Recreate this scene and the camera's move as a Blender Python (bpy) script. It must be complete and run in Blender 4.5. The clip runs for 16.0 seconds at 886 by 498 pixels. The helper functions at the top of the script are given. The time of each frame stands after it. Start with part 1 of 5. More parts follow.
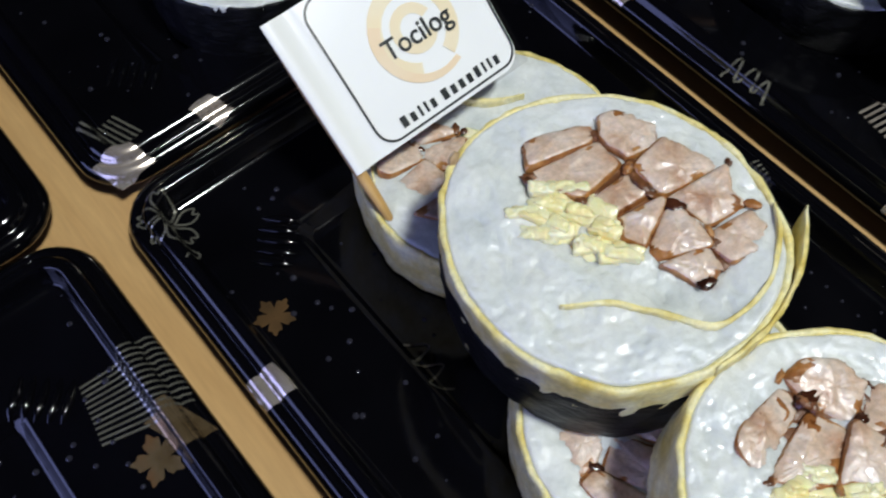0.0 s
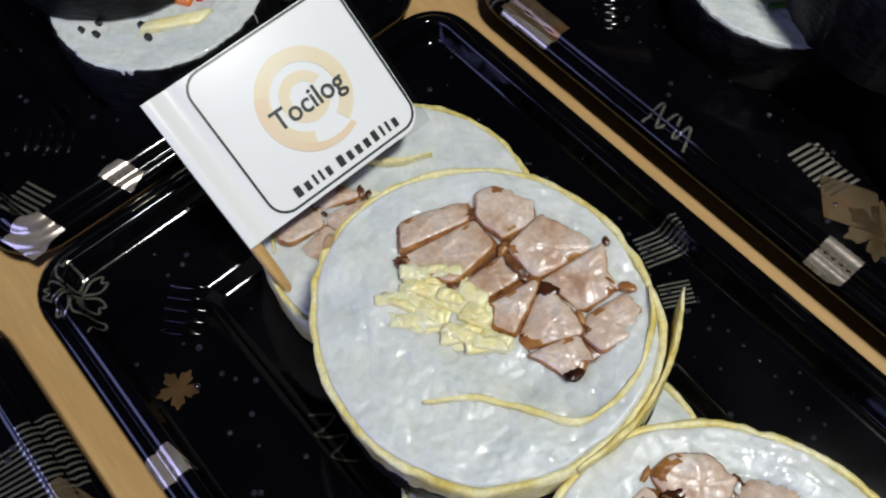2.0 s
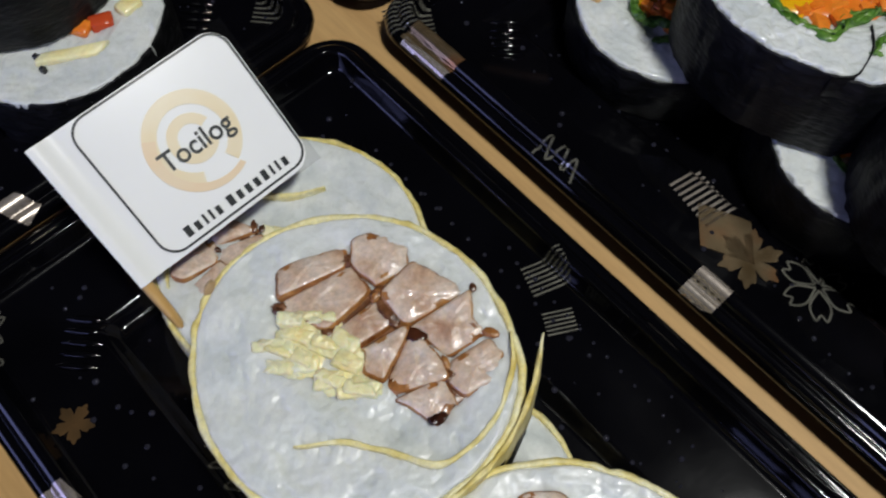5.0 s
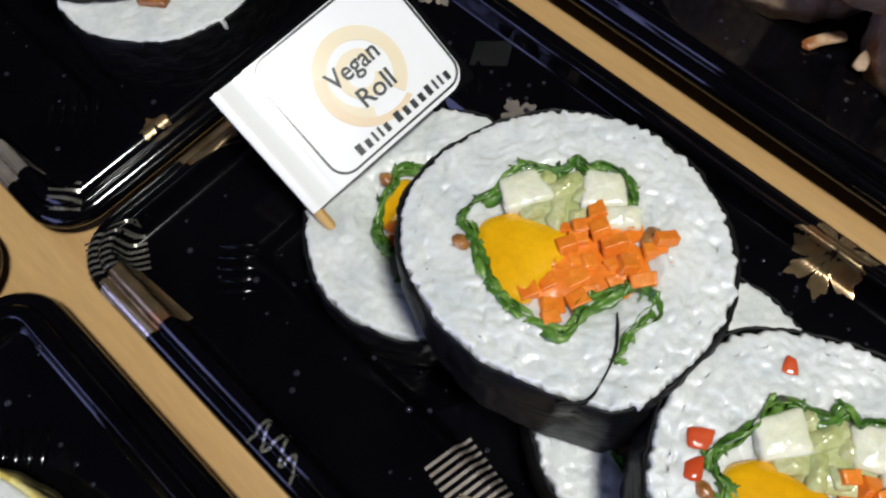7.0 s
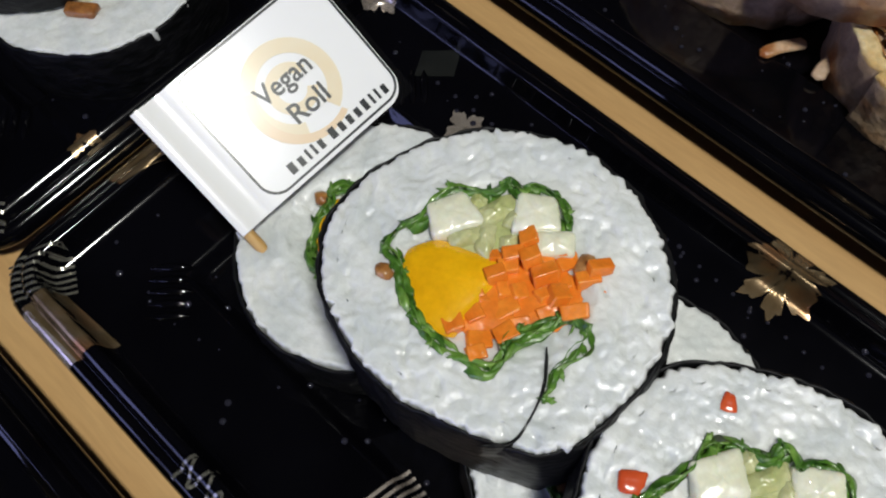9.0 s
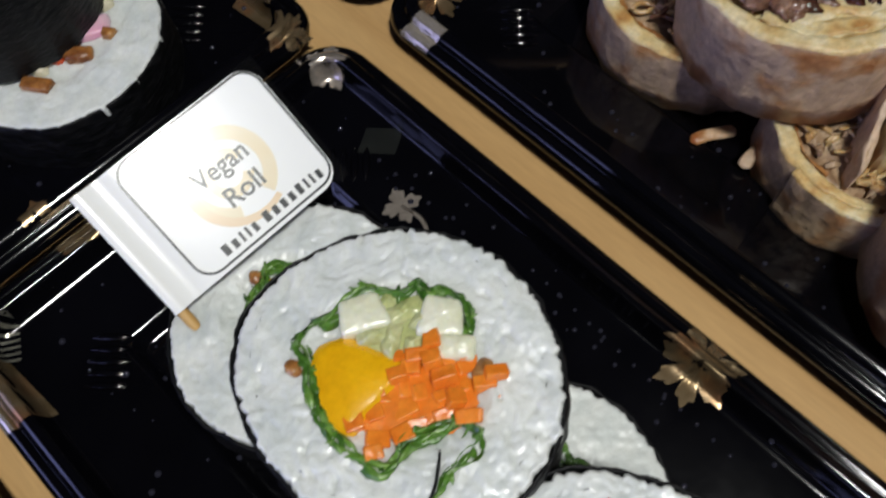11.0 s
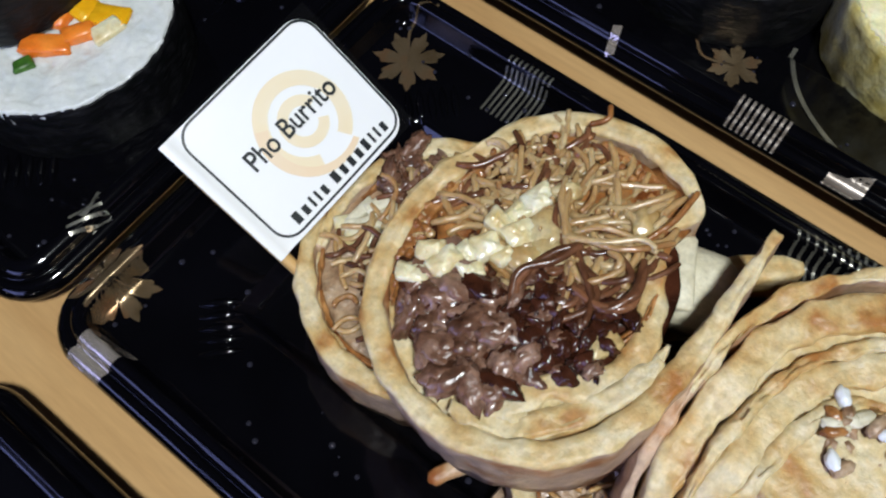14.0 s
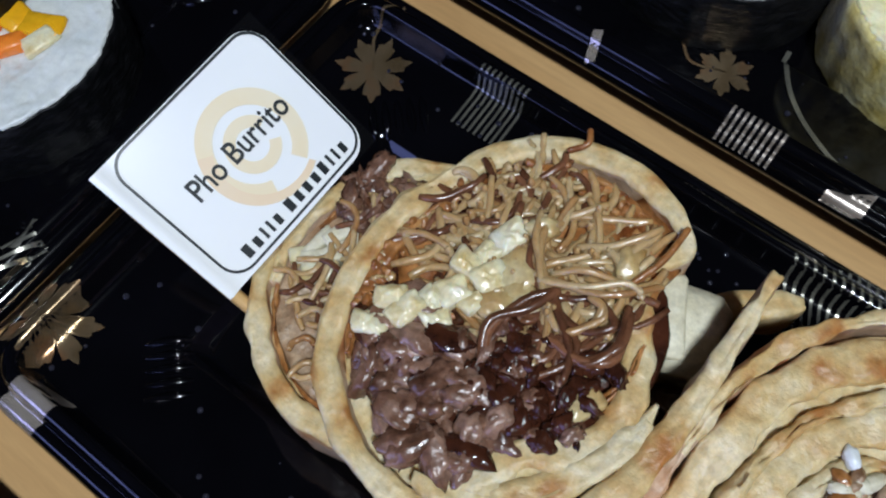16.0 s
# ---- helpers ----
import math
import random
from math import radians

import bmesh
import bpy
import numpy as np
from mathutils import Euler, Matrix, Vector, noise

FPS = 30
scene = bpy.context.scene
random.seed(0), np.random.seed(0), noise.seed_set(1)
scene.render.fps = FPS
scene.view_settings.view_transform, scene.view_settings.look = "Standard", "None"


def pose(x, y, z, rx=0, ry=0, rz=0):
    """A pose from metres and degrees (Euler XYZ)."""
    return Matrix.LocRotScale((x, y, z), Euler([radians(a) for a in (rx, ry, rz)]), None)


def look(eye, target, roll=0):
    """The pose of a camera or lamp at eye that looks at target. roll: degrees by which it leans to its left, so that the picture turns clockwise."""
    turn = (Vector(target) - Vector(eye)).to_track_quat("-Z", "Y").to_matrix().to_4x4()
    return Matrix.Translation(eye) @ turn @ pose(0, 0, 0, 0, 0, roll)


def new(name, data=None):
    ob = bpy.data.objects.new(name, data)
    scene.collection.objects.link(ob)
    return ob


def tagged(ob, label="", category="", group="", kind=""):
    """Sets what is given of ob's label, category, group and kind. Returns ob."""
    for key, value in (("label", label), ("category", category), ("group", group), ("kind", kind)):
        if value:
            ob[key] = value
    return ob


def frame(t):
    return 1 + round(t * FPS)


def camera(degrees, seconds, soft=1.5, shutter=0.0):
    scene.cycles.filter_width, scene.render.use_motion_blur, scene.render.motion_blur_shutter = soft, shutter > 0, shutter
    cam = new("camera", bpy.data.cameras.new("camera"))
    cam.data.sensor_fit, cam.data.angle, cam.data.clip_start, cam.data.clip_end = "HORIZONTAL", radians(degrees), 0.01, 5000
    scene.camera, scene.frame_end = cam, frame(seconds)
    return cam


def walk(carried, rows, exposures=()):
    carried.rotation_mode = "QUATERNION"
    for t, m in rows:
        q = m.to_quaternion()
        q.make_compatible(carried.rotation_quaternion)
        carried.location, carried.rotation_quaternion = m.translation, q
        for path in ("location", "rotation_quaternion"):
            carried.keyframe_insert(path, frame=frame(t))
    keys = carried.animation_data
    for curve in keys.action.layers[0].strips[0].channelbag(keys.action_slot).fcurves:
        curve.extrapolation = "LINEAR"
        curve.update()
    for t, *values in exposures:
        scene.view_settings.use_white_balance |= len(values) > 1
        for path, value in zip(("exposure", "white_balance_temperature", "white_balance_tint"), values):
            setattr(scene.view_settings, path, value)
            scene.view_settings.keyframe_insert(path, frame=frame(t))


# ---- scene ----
LENS = 56.90
PATH = [
    (0, (0.12568, -0.00411, 0.16932), (0.07284, 0.04291, 0.03705), 1.3),
    (0.5, (0.13052, 0.00764, 0.16973), (0.07577, 0.05455, 0.03819), -0.0),
    (1, (0.13033, 0.01751, 0.17219), (0.07634, 0.06141, 0.03931), -2.0),
    (1.5, (0.12749, 0.02238, 0.17366), (0.07343, 0.06453, 0.04024), -3.4),
    (2, (0.13058, 0.02631, 0.17387), (0.07586, 0.06770, 0.04048), -4.2),
    (2.5, (0.12915, 0.02636, 0.17379), (0.07472, 0.06719, 0.04011), -4.4),
    (3, (0.13150, 0.02703, 0.17581), (0.07637, 0.06846, 0.04261), -4.6),
    (3.2, (0.13469, 0.02787, 0.17539), (0.07907, 0.06935, 0.04241), -4.6),
    (5.3, (0.13435, 0.04940, 0.18568), (0.08839, 0.09495, 0.05036), 1.5),
    (5.5, (0.13231, 0.06665, 0.18613), (0.08658, 0.11119, 0.05038), 0.3),
    (6, (0.13025, 0.10161, 0.18207), (0.08193, 0.14309, 0.04626), -3.8),
    (6.5, (0.12520, 0.12472, 0.17685), (0.07687, 0.16510, 0.04071), -5.7),
    (7, (0.12542, 0.13960, 0.17241), (0.07793, 0.18010, 0.03601), -6.1),
    (7.5, (0.12471, 0.15052, 0.16897), (0.07779, 0.19169, 0.03258), -6.0),
    (8, (0.12534, 0.15270, 0.16753), (0.07917, 0.19451, 0.03107), -5.0),
    (8.2, (0.12621, 0.15232, 0.16713), (0.07989, 0.19350, 0.03054), -5.2),
    (10.5, (0.12923, 0.15837, 0.17124), (0.08339, 0.19921, 0.03437), -6.1),
    (11, (0.13166, 0.17087, 0.17861), (0.08389, 0.21271, 0.04272), -4.4),
    (11.5, (0.11551, 0.18418, 0.18845), (0.07142, 0.23201, 0.05329), -2.5),
    (12, (0.11043, 0.18539, 0.18713), (0.06935, 0.24268, 0.05473), 1.6),
    (12.5, (0.11313, 0.21153, 0.17565), (0.07290, 0.26443, 0.04118), 0.7),
    (13, (0.11491, 0.23755, 0.17711), (0.07306, 0.28744, 0.04198), -1.5),
    (13.5, (0.11647, 0.25307, 0.17344), (0.07431, 0.30143, 0.03785), -2.6),
    (14, (0.11637, 0.26642, 0.17024), (0.07469, 0.31378, 0.03415), -3.3),
    (14.5, (0.11553, 0.27548, 0.16404), (0.07587, 0.32217, 0.02712), -2.4),
    (15, (0.11232, 0.27905, 0.16148), (0.07306, 0.32542, 0.02434), -2.3),
    (15.5, (0.11229, 0.27838, 0.16090), (0.07375, 0.32457, 0.02349), -2.3),
    (16, (0.11059, 0.27925, 0.16105), (0.07243, 0.32608, 0.02375), -2.1),
]
cam = camera(LENS, 16.0, soft=2.1, shutter=0.3)
walk(cam, [(t, look(eye, target, roll)) for t, eye, target, roll in PATH],
     [(0, -0.08, 6300, 7), (1.0, -0.22, 6400, 9), (1.5, -0.24, 6450, 9), (3, -0.28, 6500, 9), (5.5, -0.42, 6500, 10), (6.5, 0.02, 6550, 10), (8, -0.18, 6600, 10), (10.5, -0.24, 6600, 10), (11, -0.25, 6550, 10), (12, -0.05, 6400, 10), (13, 0.2, 6500, 10), (13.5, 0.18, 6350, 10), (14.5, 0.05, 5900, 9), (16, -0.09, 5700, 9)])
TAU = 2 * math.pi

# ---- light ----
world = bpy.data.worlds.new("world")
scene.world = world
world.use_nodes = True
world.node_tree.nodes["Background"].inputs[0].default_value = (0.5, 0.62, 1.0, 1)
world.node_tree.nodes["Background"].inputs[1].default_value = 0.05
# Fixed unseen lamp, added in place of a torch held beside the camera.
lamp_data = bpy.data.lights.new("lamp", "AREA")
lamp_data.shape, lamp_data.size, lamp_data.energy, lamp_data.color = "DISK", 0.12, 8.4, (0.97, 0.98, 0.95)
lamp = new("fixed_lamp", lamp_data)
lamp.matrix_world = look((0.36, 0.13, 0.88), (0.09, 0.19, 0.03))


# ---- materials ----
def material(name, rough=0.5, metal=0.0, spec=0.5):
    m = bpy.data.materials.new(name)
    m.use_nodes = True
    t = m.node_tree
    b = t.nodes["Principled BSDF"]
    b.inputs["Roughness"].default_value, b.inputs["Metallic"].default_value = rough, metal
    b.inputs["Specular IOR Level"].default_value = spec
    return m, t, b


def mottled(name, colors, scale=300.0, rough=0.5, bump=0.0, bump_scale=None, spec=0.5, metal=0.0, sub=0.0, sub_radius=(0.004, 0.003, 0.002), stretch=(1, 1, 1), rough_var=0.0, detail=4.0, coat=0.0, sparkle=0.0, speck=0.0, speck_scale=900.0):
    """Colour by noise through a ramp, fine relief, an optional wet coat."""
    m, t, b = material(name, rough, metal, spec)
    co = t.nodes.new("ShaderNodeTexCoord")
    mp = t.nodes.new("ShaderNodeMapping")
    mp.inputs["Scale"].default_value = stretch
    t.links.new(co.outputs["Object"], mp.inputs[0])
    rnd = t.nodes.new("ShaderNodeObjectInfo")
    add = t.nodes.new("ShaderNodeVectorMath")
    t.links.new(mp.outputs[0], add.inputs[0])
    t.links.new(rnd.outputs["Random"], add.inputs[1])
    n = t.nodes.new("ShaderNodeTexNoise")
    n.inputs["Scale"].default_value, n.inputs["Detail"].default_value = scale, detail
    t.links.new(add.outputs[0], n.inputs["Vector"])
    r = t.nodes.new("ShaderNodeValToRGB")
    els = r.color_ramp.elements
    while len(els) < len(colors):
        els.new(0.5)
    for i, c in enumerate(colors):
        els[i].position = 0.3 + 0.4 * i / max(1, len(colors) - 1)
        els[i].color = (*c, 1)
    t.links.new(n.outputs[0], r.inputs[0])
    if speck:
        # fine flecks over the broad tones
        nf = t.nodes.new("ShaderNodeTexNoise")
        nf.inputs["Scale"].default_value, nf.inputs["Detail"].default_value, nf.inputs["Roughness"].default_value = speck_scale, 6, 0.65
        t.links.new(add.outputs[0], nf.inputs["Vector"])
        mr2 = t.nodes.new("ShaderNodeMapRange")
        mr2.inputs[1].default_value, mr2.inputs[2].default_value = 0.3, 0.7
        mr2.inputs[3].default_value, mr2.inputs[4].default_value = 1 - speck, 1 + speck * 0.6
        t.links.new(nf.outputs[0], mr2.inputs[0])
        mul = t.nodes.new("ShaderNodeVectorMath")
        mul.operation = "MULTIPLY"
        t.links.new(r.outputs[0], mul.inputs[0])
        t.links.new(mr2.outputs[0], mul.inputs[1])
        t.links.new(mul.outputs[0], b.inputs["Base Color"])
    else:
        t.links.new(r.outputs[0], b.inputs["Base Color"])
    if bump:
        n2 = t.nodes.new("ShaderNodeTexNoise")
        n2.inputs["Scale"].default_value, n2.inputs["Detail"].default_value = bump_scale or scale * 3, 4
        t.links.new(add.outputs[0], n2.inputs["Vector"])
        bp = t.nodes.new("ShaderNodeBump")
        bp.inputs["Strength"].default_value, bp.inputs["Distance"].default_value = bump, 0.0006
        t.links.new(n2.outputs[0], bp.inputs["Height"])
        t.links.new(bp.outputs[0], b.inputs["Normal"])
    if rough_var:
        mr = t.nodes.new("ShaderNodeMapRange")
        mr.inputs[3].default_value, mr.inputs[4].default_value = max(0.02, rough - rough_var), rough + rough_var
        t.links.new(n.outputs[0], mr.inputs[0])
        t.links.new(mr.outputs[0], b.inputs["Roughness"])
    if sparkle:
        # wet film in spots, with a finer relief of its own
        wet = t.nodes.new("ShaderNodeTexNoise")
        wet.inputs["Scale"].default_value, wet.inputs["Detail"].default_value = sparkle * 0.5, 3
        t.links.new(add.outputs[0], wet.inputs["Vector"])
        gl = t.nodes.new("ShaderNodeMapRange")
        gl.inputs[1].default_value, gl.inputs[2].default_value = 0.44, 0.58
        gl.inputs[3].default_value, gl.inputs[4].default_value = 0.0, 0.9
        t.links.new(wet.outputs[0], gl.inputs[0])
        t.links.new(gl.outputs[0], b.inputs["Coat Weight"])
        b.inputs["Coat Roughness"].default_value = 0.10
        wn = t.nodes.new("ShaderNodeTexNoise")
        wn.inputs["Scale"].default_value, wn.inputs["Detail"].default_value = sparkle * 1.8, 2
        t.links.new(add.outputs[0], wn.inputs["Vector"])
        wb = t.nodes.new("ShaderNodeBump")
        wb.inputs["Strength"].default_value, wb.inputs["Distance"].default_value = 1.0, 0.00022
        t.links.new(wn.outputs[0], wb.inputs["Height"])
        t.links.new(wb.outputs[0], b.inputs["Coat Normal"])
    if sub:
        b.inputs["Subsurface Weight"].default_value = sub
        b.inputs["Subsurface Radius"].default_value = sub_radius
        b.inputs["Subsurface Scale"].default_value = 0.6
    if coat:
        b.inputs["Coat Weight"].default_value, b.inputs["Coat Roughness"].default_value = coat, 0.08
    return m


def wood_material():
    m, t, b = material("beech", 0.38, 0, 0.4)
    co = t.nodes.new("ShaderNodeTexCoord")
    mp = t.nodes.new("ShaderNodeMapping")
    mp.inputs["Rotation"].default_value[2] = radians(12)
    mp.inputs["Scale"].default_value = (1.5, 14, 1)
    t.links.new(co.outputs["Object"], mp.inputs[0])
    n = t.nodes.new("ShaderNodeTexNoise")
    n.inputs["Scale"].default_value, n.inputs["Detail"].default_value = 9, 6
    t.links.new(mp.outputs[0], n.inputs["Vector"])
    r = t.nodes.new("ShaderNodeValToRGB")
    r.color_ramp.elements[0].position, r.color_ramp.elements[0].color = 0.3, (0.53, 0.315, 0.128, 1)
    r.color_ramp.elements[1].position, r.color_ramp.elements[1].color = 0.7, (0.64, 0.405, 0.178, 1)
    t.links.new(n.outputs[0], r.inputs[0])
    n2 = t.nodes.new("ShaderNodeTexNoise")
    n2.inputs["Scale"].default_value = 90
    t.links.new(mp.outputs[0], n2.inputs["Vector"])
    mix = t.nodes.new("ShaderNodeMix")
    mix.data_type, mix.blend_type = "RGBA", "MULTIPLY"
    mix.inputs["Factor"].default_value = 0.25
    t.links.new(r.outputs[0], mix.inputs["A"])
    t.links.new(n2.outputs[0], mix.inputs["B"])
    t.links.new(mix.outputs["Result"], b.inputs["Base Color"])
    return m


BEECH = wood_material()
PLASTIC = mottled("black_plastic", [(0.0012, 0.0012, 0.0018), (0.002, 0.002, 0.003)], 60, 0.09, 0.02, 500, rough_var=0.04)
WALL = mottled("wall_paint", [(0.045, 0.045, 0.05), (0.06, 0.06, 0.06)], 4, 0.8, 0.05, 200)
FLOORM = mottled("floor_vinyl", [(0.10, 0.10, 0.11), (0.15, 0.15, 0.15)], 6, 0.5, 0.03, 100)


# ---- mesh helpers ----
def part(name, bm, mat, parent=None, label="", smooth=True, at=None):
    me = bpy.data.meshes.new(name)
    bm.normal_update()
    bm.to_mesh(me)
    bm.free()
    for m in mat if isinstance(mat, (list, tuple)) else [mat]:
        me.materials.append(m)
    if smooth:
        for p in me.polygons:
            p.use_smooth = True
    ob = new(name, me)
    if parent is not None:
        ob.parent = parent
    if at is not None:
        ob.matrix_local = at
    if label:
        tagged(ob, label)
    return ob


def thing(name, label, category, m=None, group="", kind=""):
    ob = new(name)
    ob.empty_display_size = 0.01
    if m is not None:
        ob.matrix_world = m
    return tagged(ob, label, category, group, kind)


def box(bm, x0, x1, y0, y1, z0, z1, bevel=0.0):
    vs = [bm.verts.new(p) for p in ((x0, y0, z0), (x1, y0, z0), (x1, y1, z0), (x0, y1, z0), (x0, y0, z1), (x1, y0, z1), (x1, y1, z1), (x0, y1, z1))]
    fs = [bm.faces.new([vs[i] for i in q]) for q in ((3, 2, 1, 0), (4, 5, 6, 7), (0, 1, 5, 4), (1, 2, 6, 5), (2, 3, 7, 6), (3, 0, 4, 7))]
    if bevel:
        bmesh.ops.bevel(bm, geom=list({e for f in fs for e in f.edges}), offset=bevel, segments=2, affect="EDGES", profile=0.6)


def bridge(bm, loops, closed=True, cap_first=False, cap_last=False):
    """Quads between successive loops of points."""
    rings = [[bm.verts.new(p) for p in loop] for loop in loops]
    n = len(rings[0])
    for a, b in zip(rings, rings[1:]):
        for i in range(n if closed else n - 1):
            j = (i + 1) % n
            bm.faces.new((a[i], a[j], b[j], b[i]))
    if cap_first:
        bm.faces.new(rings[0][::-1])
    if cap_last:
        bm.faces.new(rings[-1])
    return rings


# ---- room ----
def slab(name, label, x0, x1, y0, y1, z0, z1, mat, bevel=0.0, category="wall"):
    bm = bmesh.new()
    box(bm, x0, x1, y0, y1, z0, z1, bevel)
    return tagged(part(name, bm, mat, smooth=False), label, category, kind="structure")


slab("floor", "grey vinyl floor under the table", -2, 2.2, -2, 2.4, -0.80, -0.75, FLOORM, 0, "floor")
slab("ceiling", "plain painted ceiling over the table", -2, 2.2, -2, 2.4, 1.9, 1.95, WALL, 0, "ceiling")
slab("wall_north", "plain painted grey wall", -2, 2.2, 2.4, 2.5, -0.8, 1.95, WALL)
slab("wall_south", "plain painted grey wall below an added opening", -2, 2.2, -2.1, -2, -0.8, 0.15, WALL)
slab("wall_south_top", "plain painted grey wall above an added opening", -2, 2.2, -2.1, -2, 1.2, 1.95, WALL)
slab("wall_south_left", "plain painted grey wall beside an added opening", -2, -1.5, -2.1, -2, 0.15, 1.2, WALL)
slab("wall_south_right", "plain painted grey wall beside an added opening", 1.3, 2.2, -2.1, -2, 0.15, 1.2, WALL)
# Unseen blue glow added behind a made-up opening, for lines along the rims.
evening = material("blue_glow", 1.0)[0]
evening.node_tree.nodes["Principled BSDF"].inputs["Emission Color"].default_value = (0.40, 0.44, 1.0, 1)
evening.node_tree.nodes["Principled BSDF"].inputs["Emission Strength"].default_value = 3.4
slab("backdrop", "unseen glowing blue panel added for the lines on the tray rims", -1.7, 1.5, -2.35, -2.3, 0.0, 1.4, evening, 0, "backdrop")
slab("wall_west", "plain painted grey wall", -2.1, -2, -2.1, 2.5, -0.8, 1.95, WALL)
slab("wall_east", "plain painted grey wall", 2.2, 2.3, -2.1, 2.5, -0.8, 1.95, WALL)

table = thing("table", "light beech wood table covered with black food trays", "table", pose(0.09, 0.19, -0.742))
bm = bmesh.new()
box(bm, -0.50, 0.50, -0.75, 0.75, 0.72, 0.75, 0.003)
part("tabletop", bm, BEECH, table, "smooth beech veneer top")
for sx in (-0.44, 0.44):
    for sy in (-0.69, 0.69):
        bm = bmesh.new()
        box(bm, sx - 0.025, sx + 0.025, sy - 0.025, sy + 0.025, 0, 0.72, 0.003)
        part("leg", bm, BEECH, table)

# ---- trays ----
PROFILE = [(0.0062, 0.0086), (0.0044, 0.0090), (0.0022, 0.0128), (0.0002, 0.0140), (0.0, 0.0147), (0.0002, 0.0154), (0.0006, 0.0163), (0.0013, 0.0170), (0.0021, 0.01742),
           (0.0026, 0.0175), (0.0030, 0.0173), (0.0034, 0.0171), (0.0037, 0.0174), (0.0040, 0.0184), (0.0046, 0.0191), (0.0054, 0.0196), (0.0062, 0.0198), (0.0068, 0.0199),
           (0.0073, 0.0196), (0.0076, 0.0188), (0.0083, 0.0148), (0.0091, 0.0139), (0.0106, 0.0136), (0.0276, 0.0131), (0.0284, 0.0128),
           (0.0292, 0.0120), (0.0302, 0.0102), (0.0312, 0.0097)]
CORNER = 0.012


def rounded(w, l, inset, z, r=CORNER, seg=7):
    """A rounded rectangle, w along y and l along x, with its corner at the origin."""
    r = max(r - inset, 0.0025)
    pts = []
    for cx, cy, a0 in ((l - inset - r, w - inset - r, 0), (inset + r, w - inset - r, 90), (inset + r, inset + r, 180), (l - inset - r, inset + r, 270)):
        for k in range(seg + 1):
            a = radians(a0 + 90 * k / seg)
            pts.append((cx + r * math.cos(a), cy + r * math.sin(a), z))
    return pts


def tray_z(x, y, w, l):
    """Height of the tray's upper surface over a place in its plan."""
    d = min(x, y, l - x, w - y)
    # round corner
    cx, cy = min(x, l - x), min(y, w - y)
    if cx < CORNER and cy < CORNER:
        d = CORNER - math.hypot(CORNER - cx, CORNER - cy)
    up = PROFILE[4:]
    if d <= up[0][0]:
        return up[0][1]
    for (a, za), (b, zb) in zip(up, up[1:]):
        if d <= b:
            return za + (zb - za) * (d - a) / (b - a)
    return PROFILE[-1][1]


def tray(x0, y0, l, w, turn, label, ribs=0):
    """A shallow black food tray with a double rim, a stepped well and pressed ribs across its corners."""
    top = thing("food_tray", label, "tray", pose(x0, y0, 0.0, 0, 0, turn), "food trays on the table")
    bm = bmesh.new()
    bridge(bm, [rounded(w, l, i, z) for i, z in PROFILE], cap_last=True)
    part("tray_body", bm, PLASTIC, top)
    for fx, fy in ((0, 0), (1, 0), (0, 1), (1, 1)):
        for k in range(ribs):
            bm = bmesh.new()
            o = 0.0027 * (k - (ribs - 1) / 2)
            loops = []
            for q in range(11):
                u = q / 10
                e = 0.0011 * math.sin(math.pi * min(max(u, 0.03), 0.97)) ** 0.5
                a = 0.0092 * (u - 0.5)
                cx, cy = 0.0295 + 0.707 * (a + o), 0.0240 + 0.707 * (a - o)
                cx, cy = l - cx if fx else cx, w - cy if fy else cy
                zz = tray_z(cx, cy, w, l)
                sx, sy = (-0.707 if fx else 0.707), (0.707 if fy else -0.707)
                loops.append([(cx + e * sx * math.cos(g), cy + e * sy * math.cos(g), zz - 0.0003 + 1.2 * e * math.sin(g)) for g in [math.pi * v / 6 for v in range(7)]])
            bridge(bm, loops, closed=False)
            part("rib", bm, PLASTIC, top)
    return top


TRAYS = {
    "A": (0.0092, 0.0012, 0.185, 0.1214, 0.0), "B": (0.0115, 0.1298, 0.185, 0.1154, 0.0), "C": (0.0140, 0.2555, 0.185, 0.1168, 0.0),
    "F": (0.0140, 0.3815, 0.185, 0.1170, 0.0), "Z": (0.0085, -0.1260, 0.185, 0.1195, 0.0),
    "D": (-0.1775, 0.0015, 0.185, 0.1202, 0.0), "E": (-0.1755, 0.1298, 0.185, 0.1154, 0.0), "G": (-0.1730, 0.2555, 0.185, 0.1168, 0.0),
    "Y": (-0.1785, -0.1260, 0.185, 0.1195, 0.0), "H": (-0.1730, 0.3815, 0.185, 0.1170, 0.0),
}
HOLDS = {"A": "egg-wrapped rice rolls", "B": "vegetable rice rolls", "C": "browned tortilla rolls", "F": "pale rice rolls", "Z": "gold decoration alone",
         "D": "a sesame rice roll", "E": "a seaweed rice roll", "G": "a white-wrapped roll", "Y": "gold decoration alone", "H": "gold decoration alone"}
TRAY = {}
for key, row in TRAYS.items():
    TRAY[key] = tray(*row, "glossy black plastic food tray with " + HOLDS[key], 5)


# ---- food materials ----
RICE = mottled("sticky_rice", [(0.60, 0.635, 0.625), (0.68, 0.705, 0.685), (0.75, 0.765, 0.735)], 150, 0.42, 0.30, 800, spec=0.4, sub=0.9, sub_radius=(0.004, 0.004, 0.004), sparkle=700, speck=0.07)
GRAIN = mottled("rice_grain", [(0.66, 0.70, 0.71), (0.74, 0.77, 0.77), (0.80, 0.82, 0.81)], 260, 0.34, 0.06, 1500, rough_var=0.12)
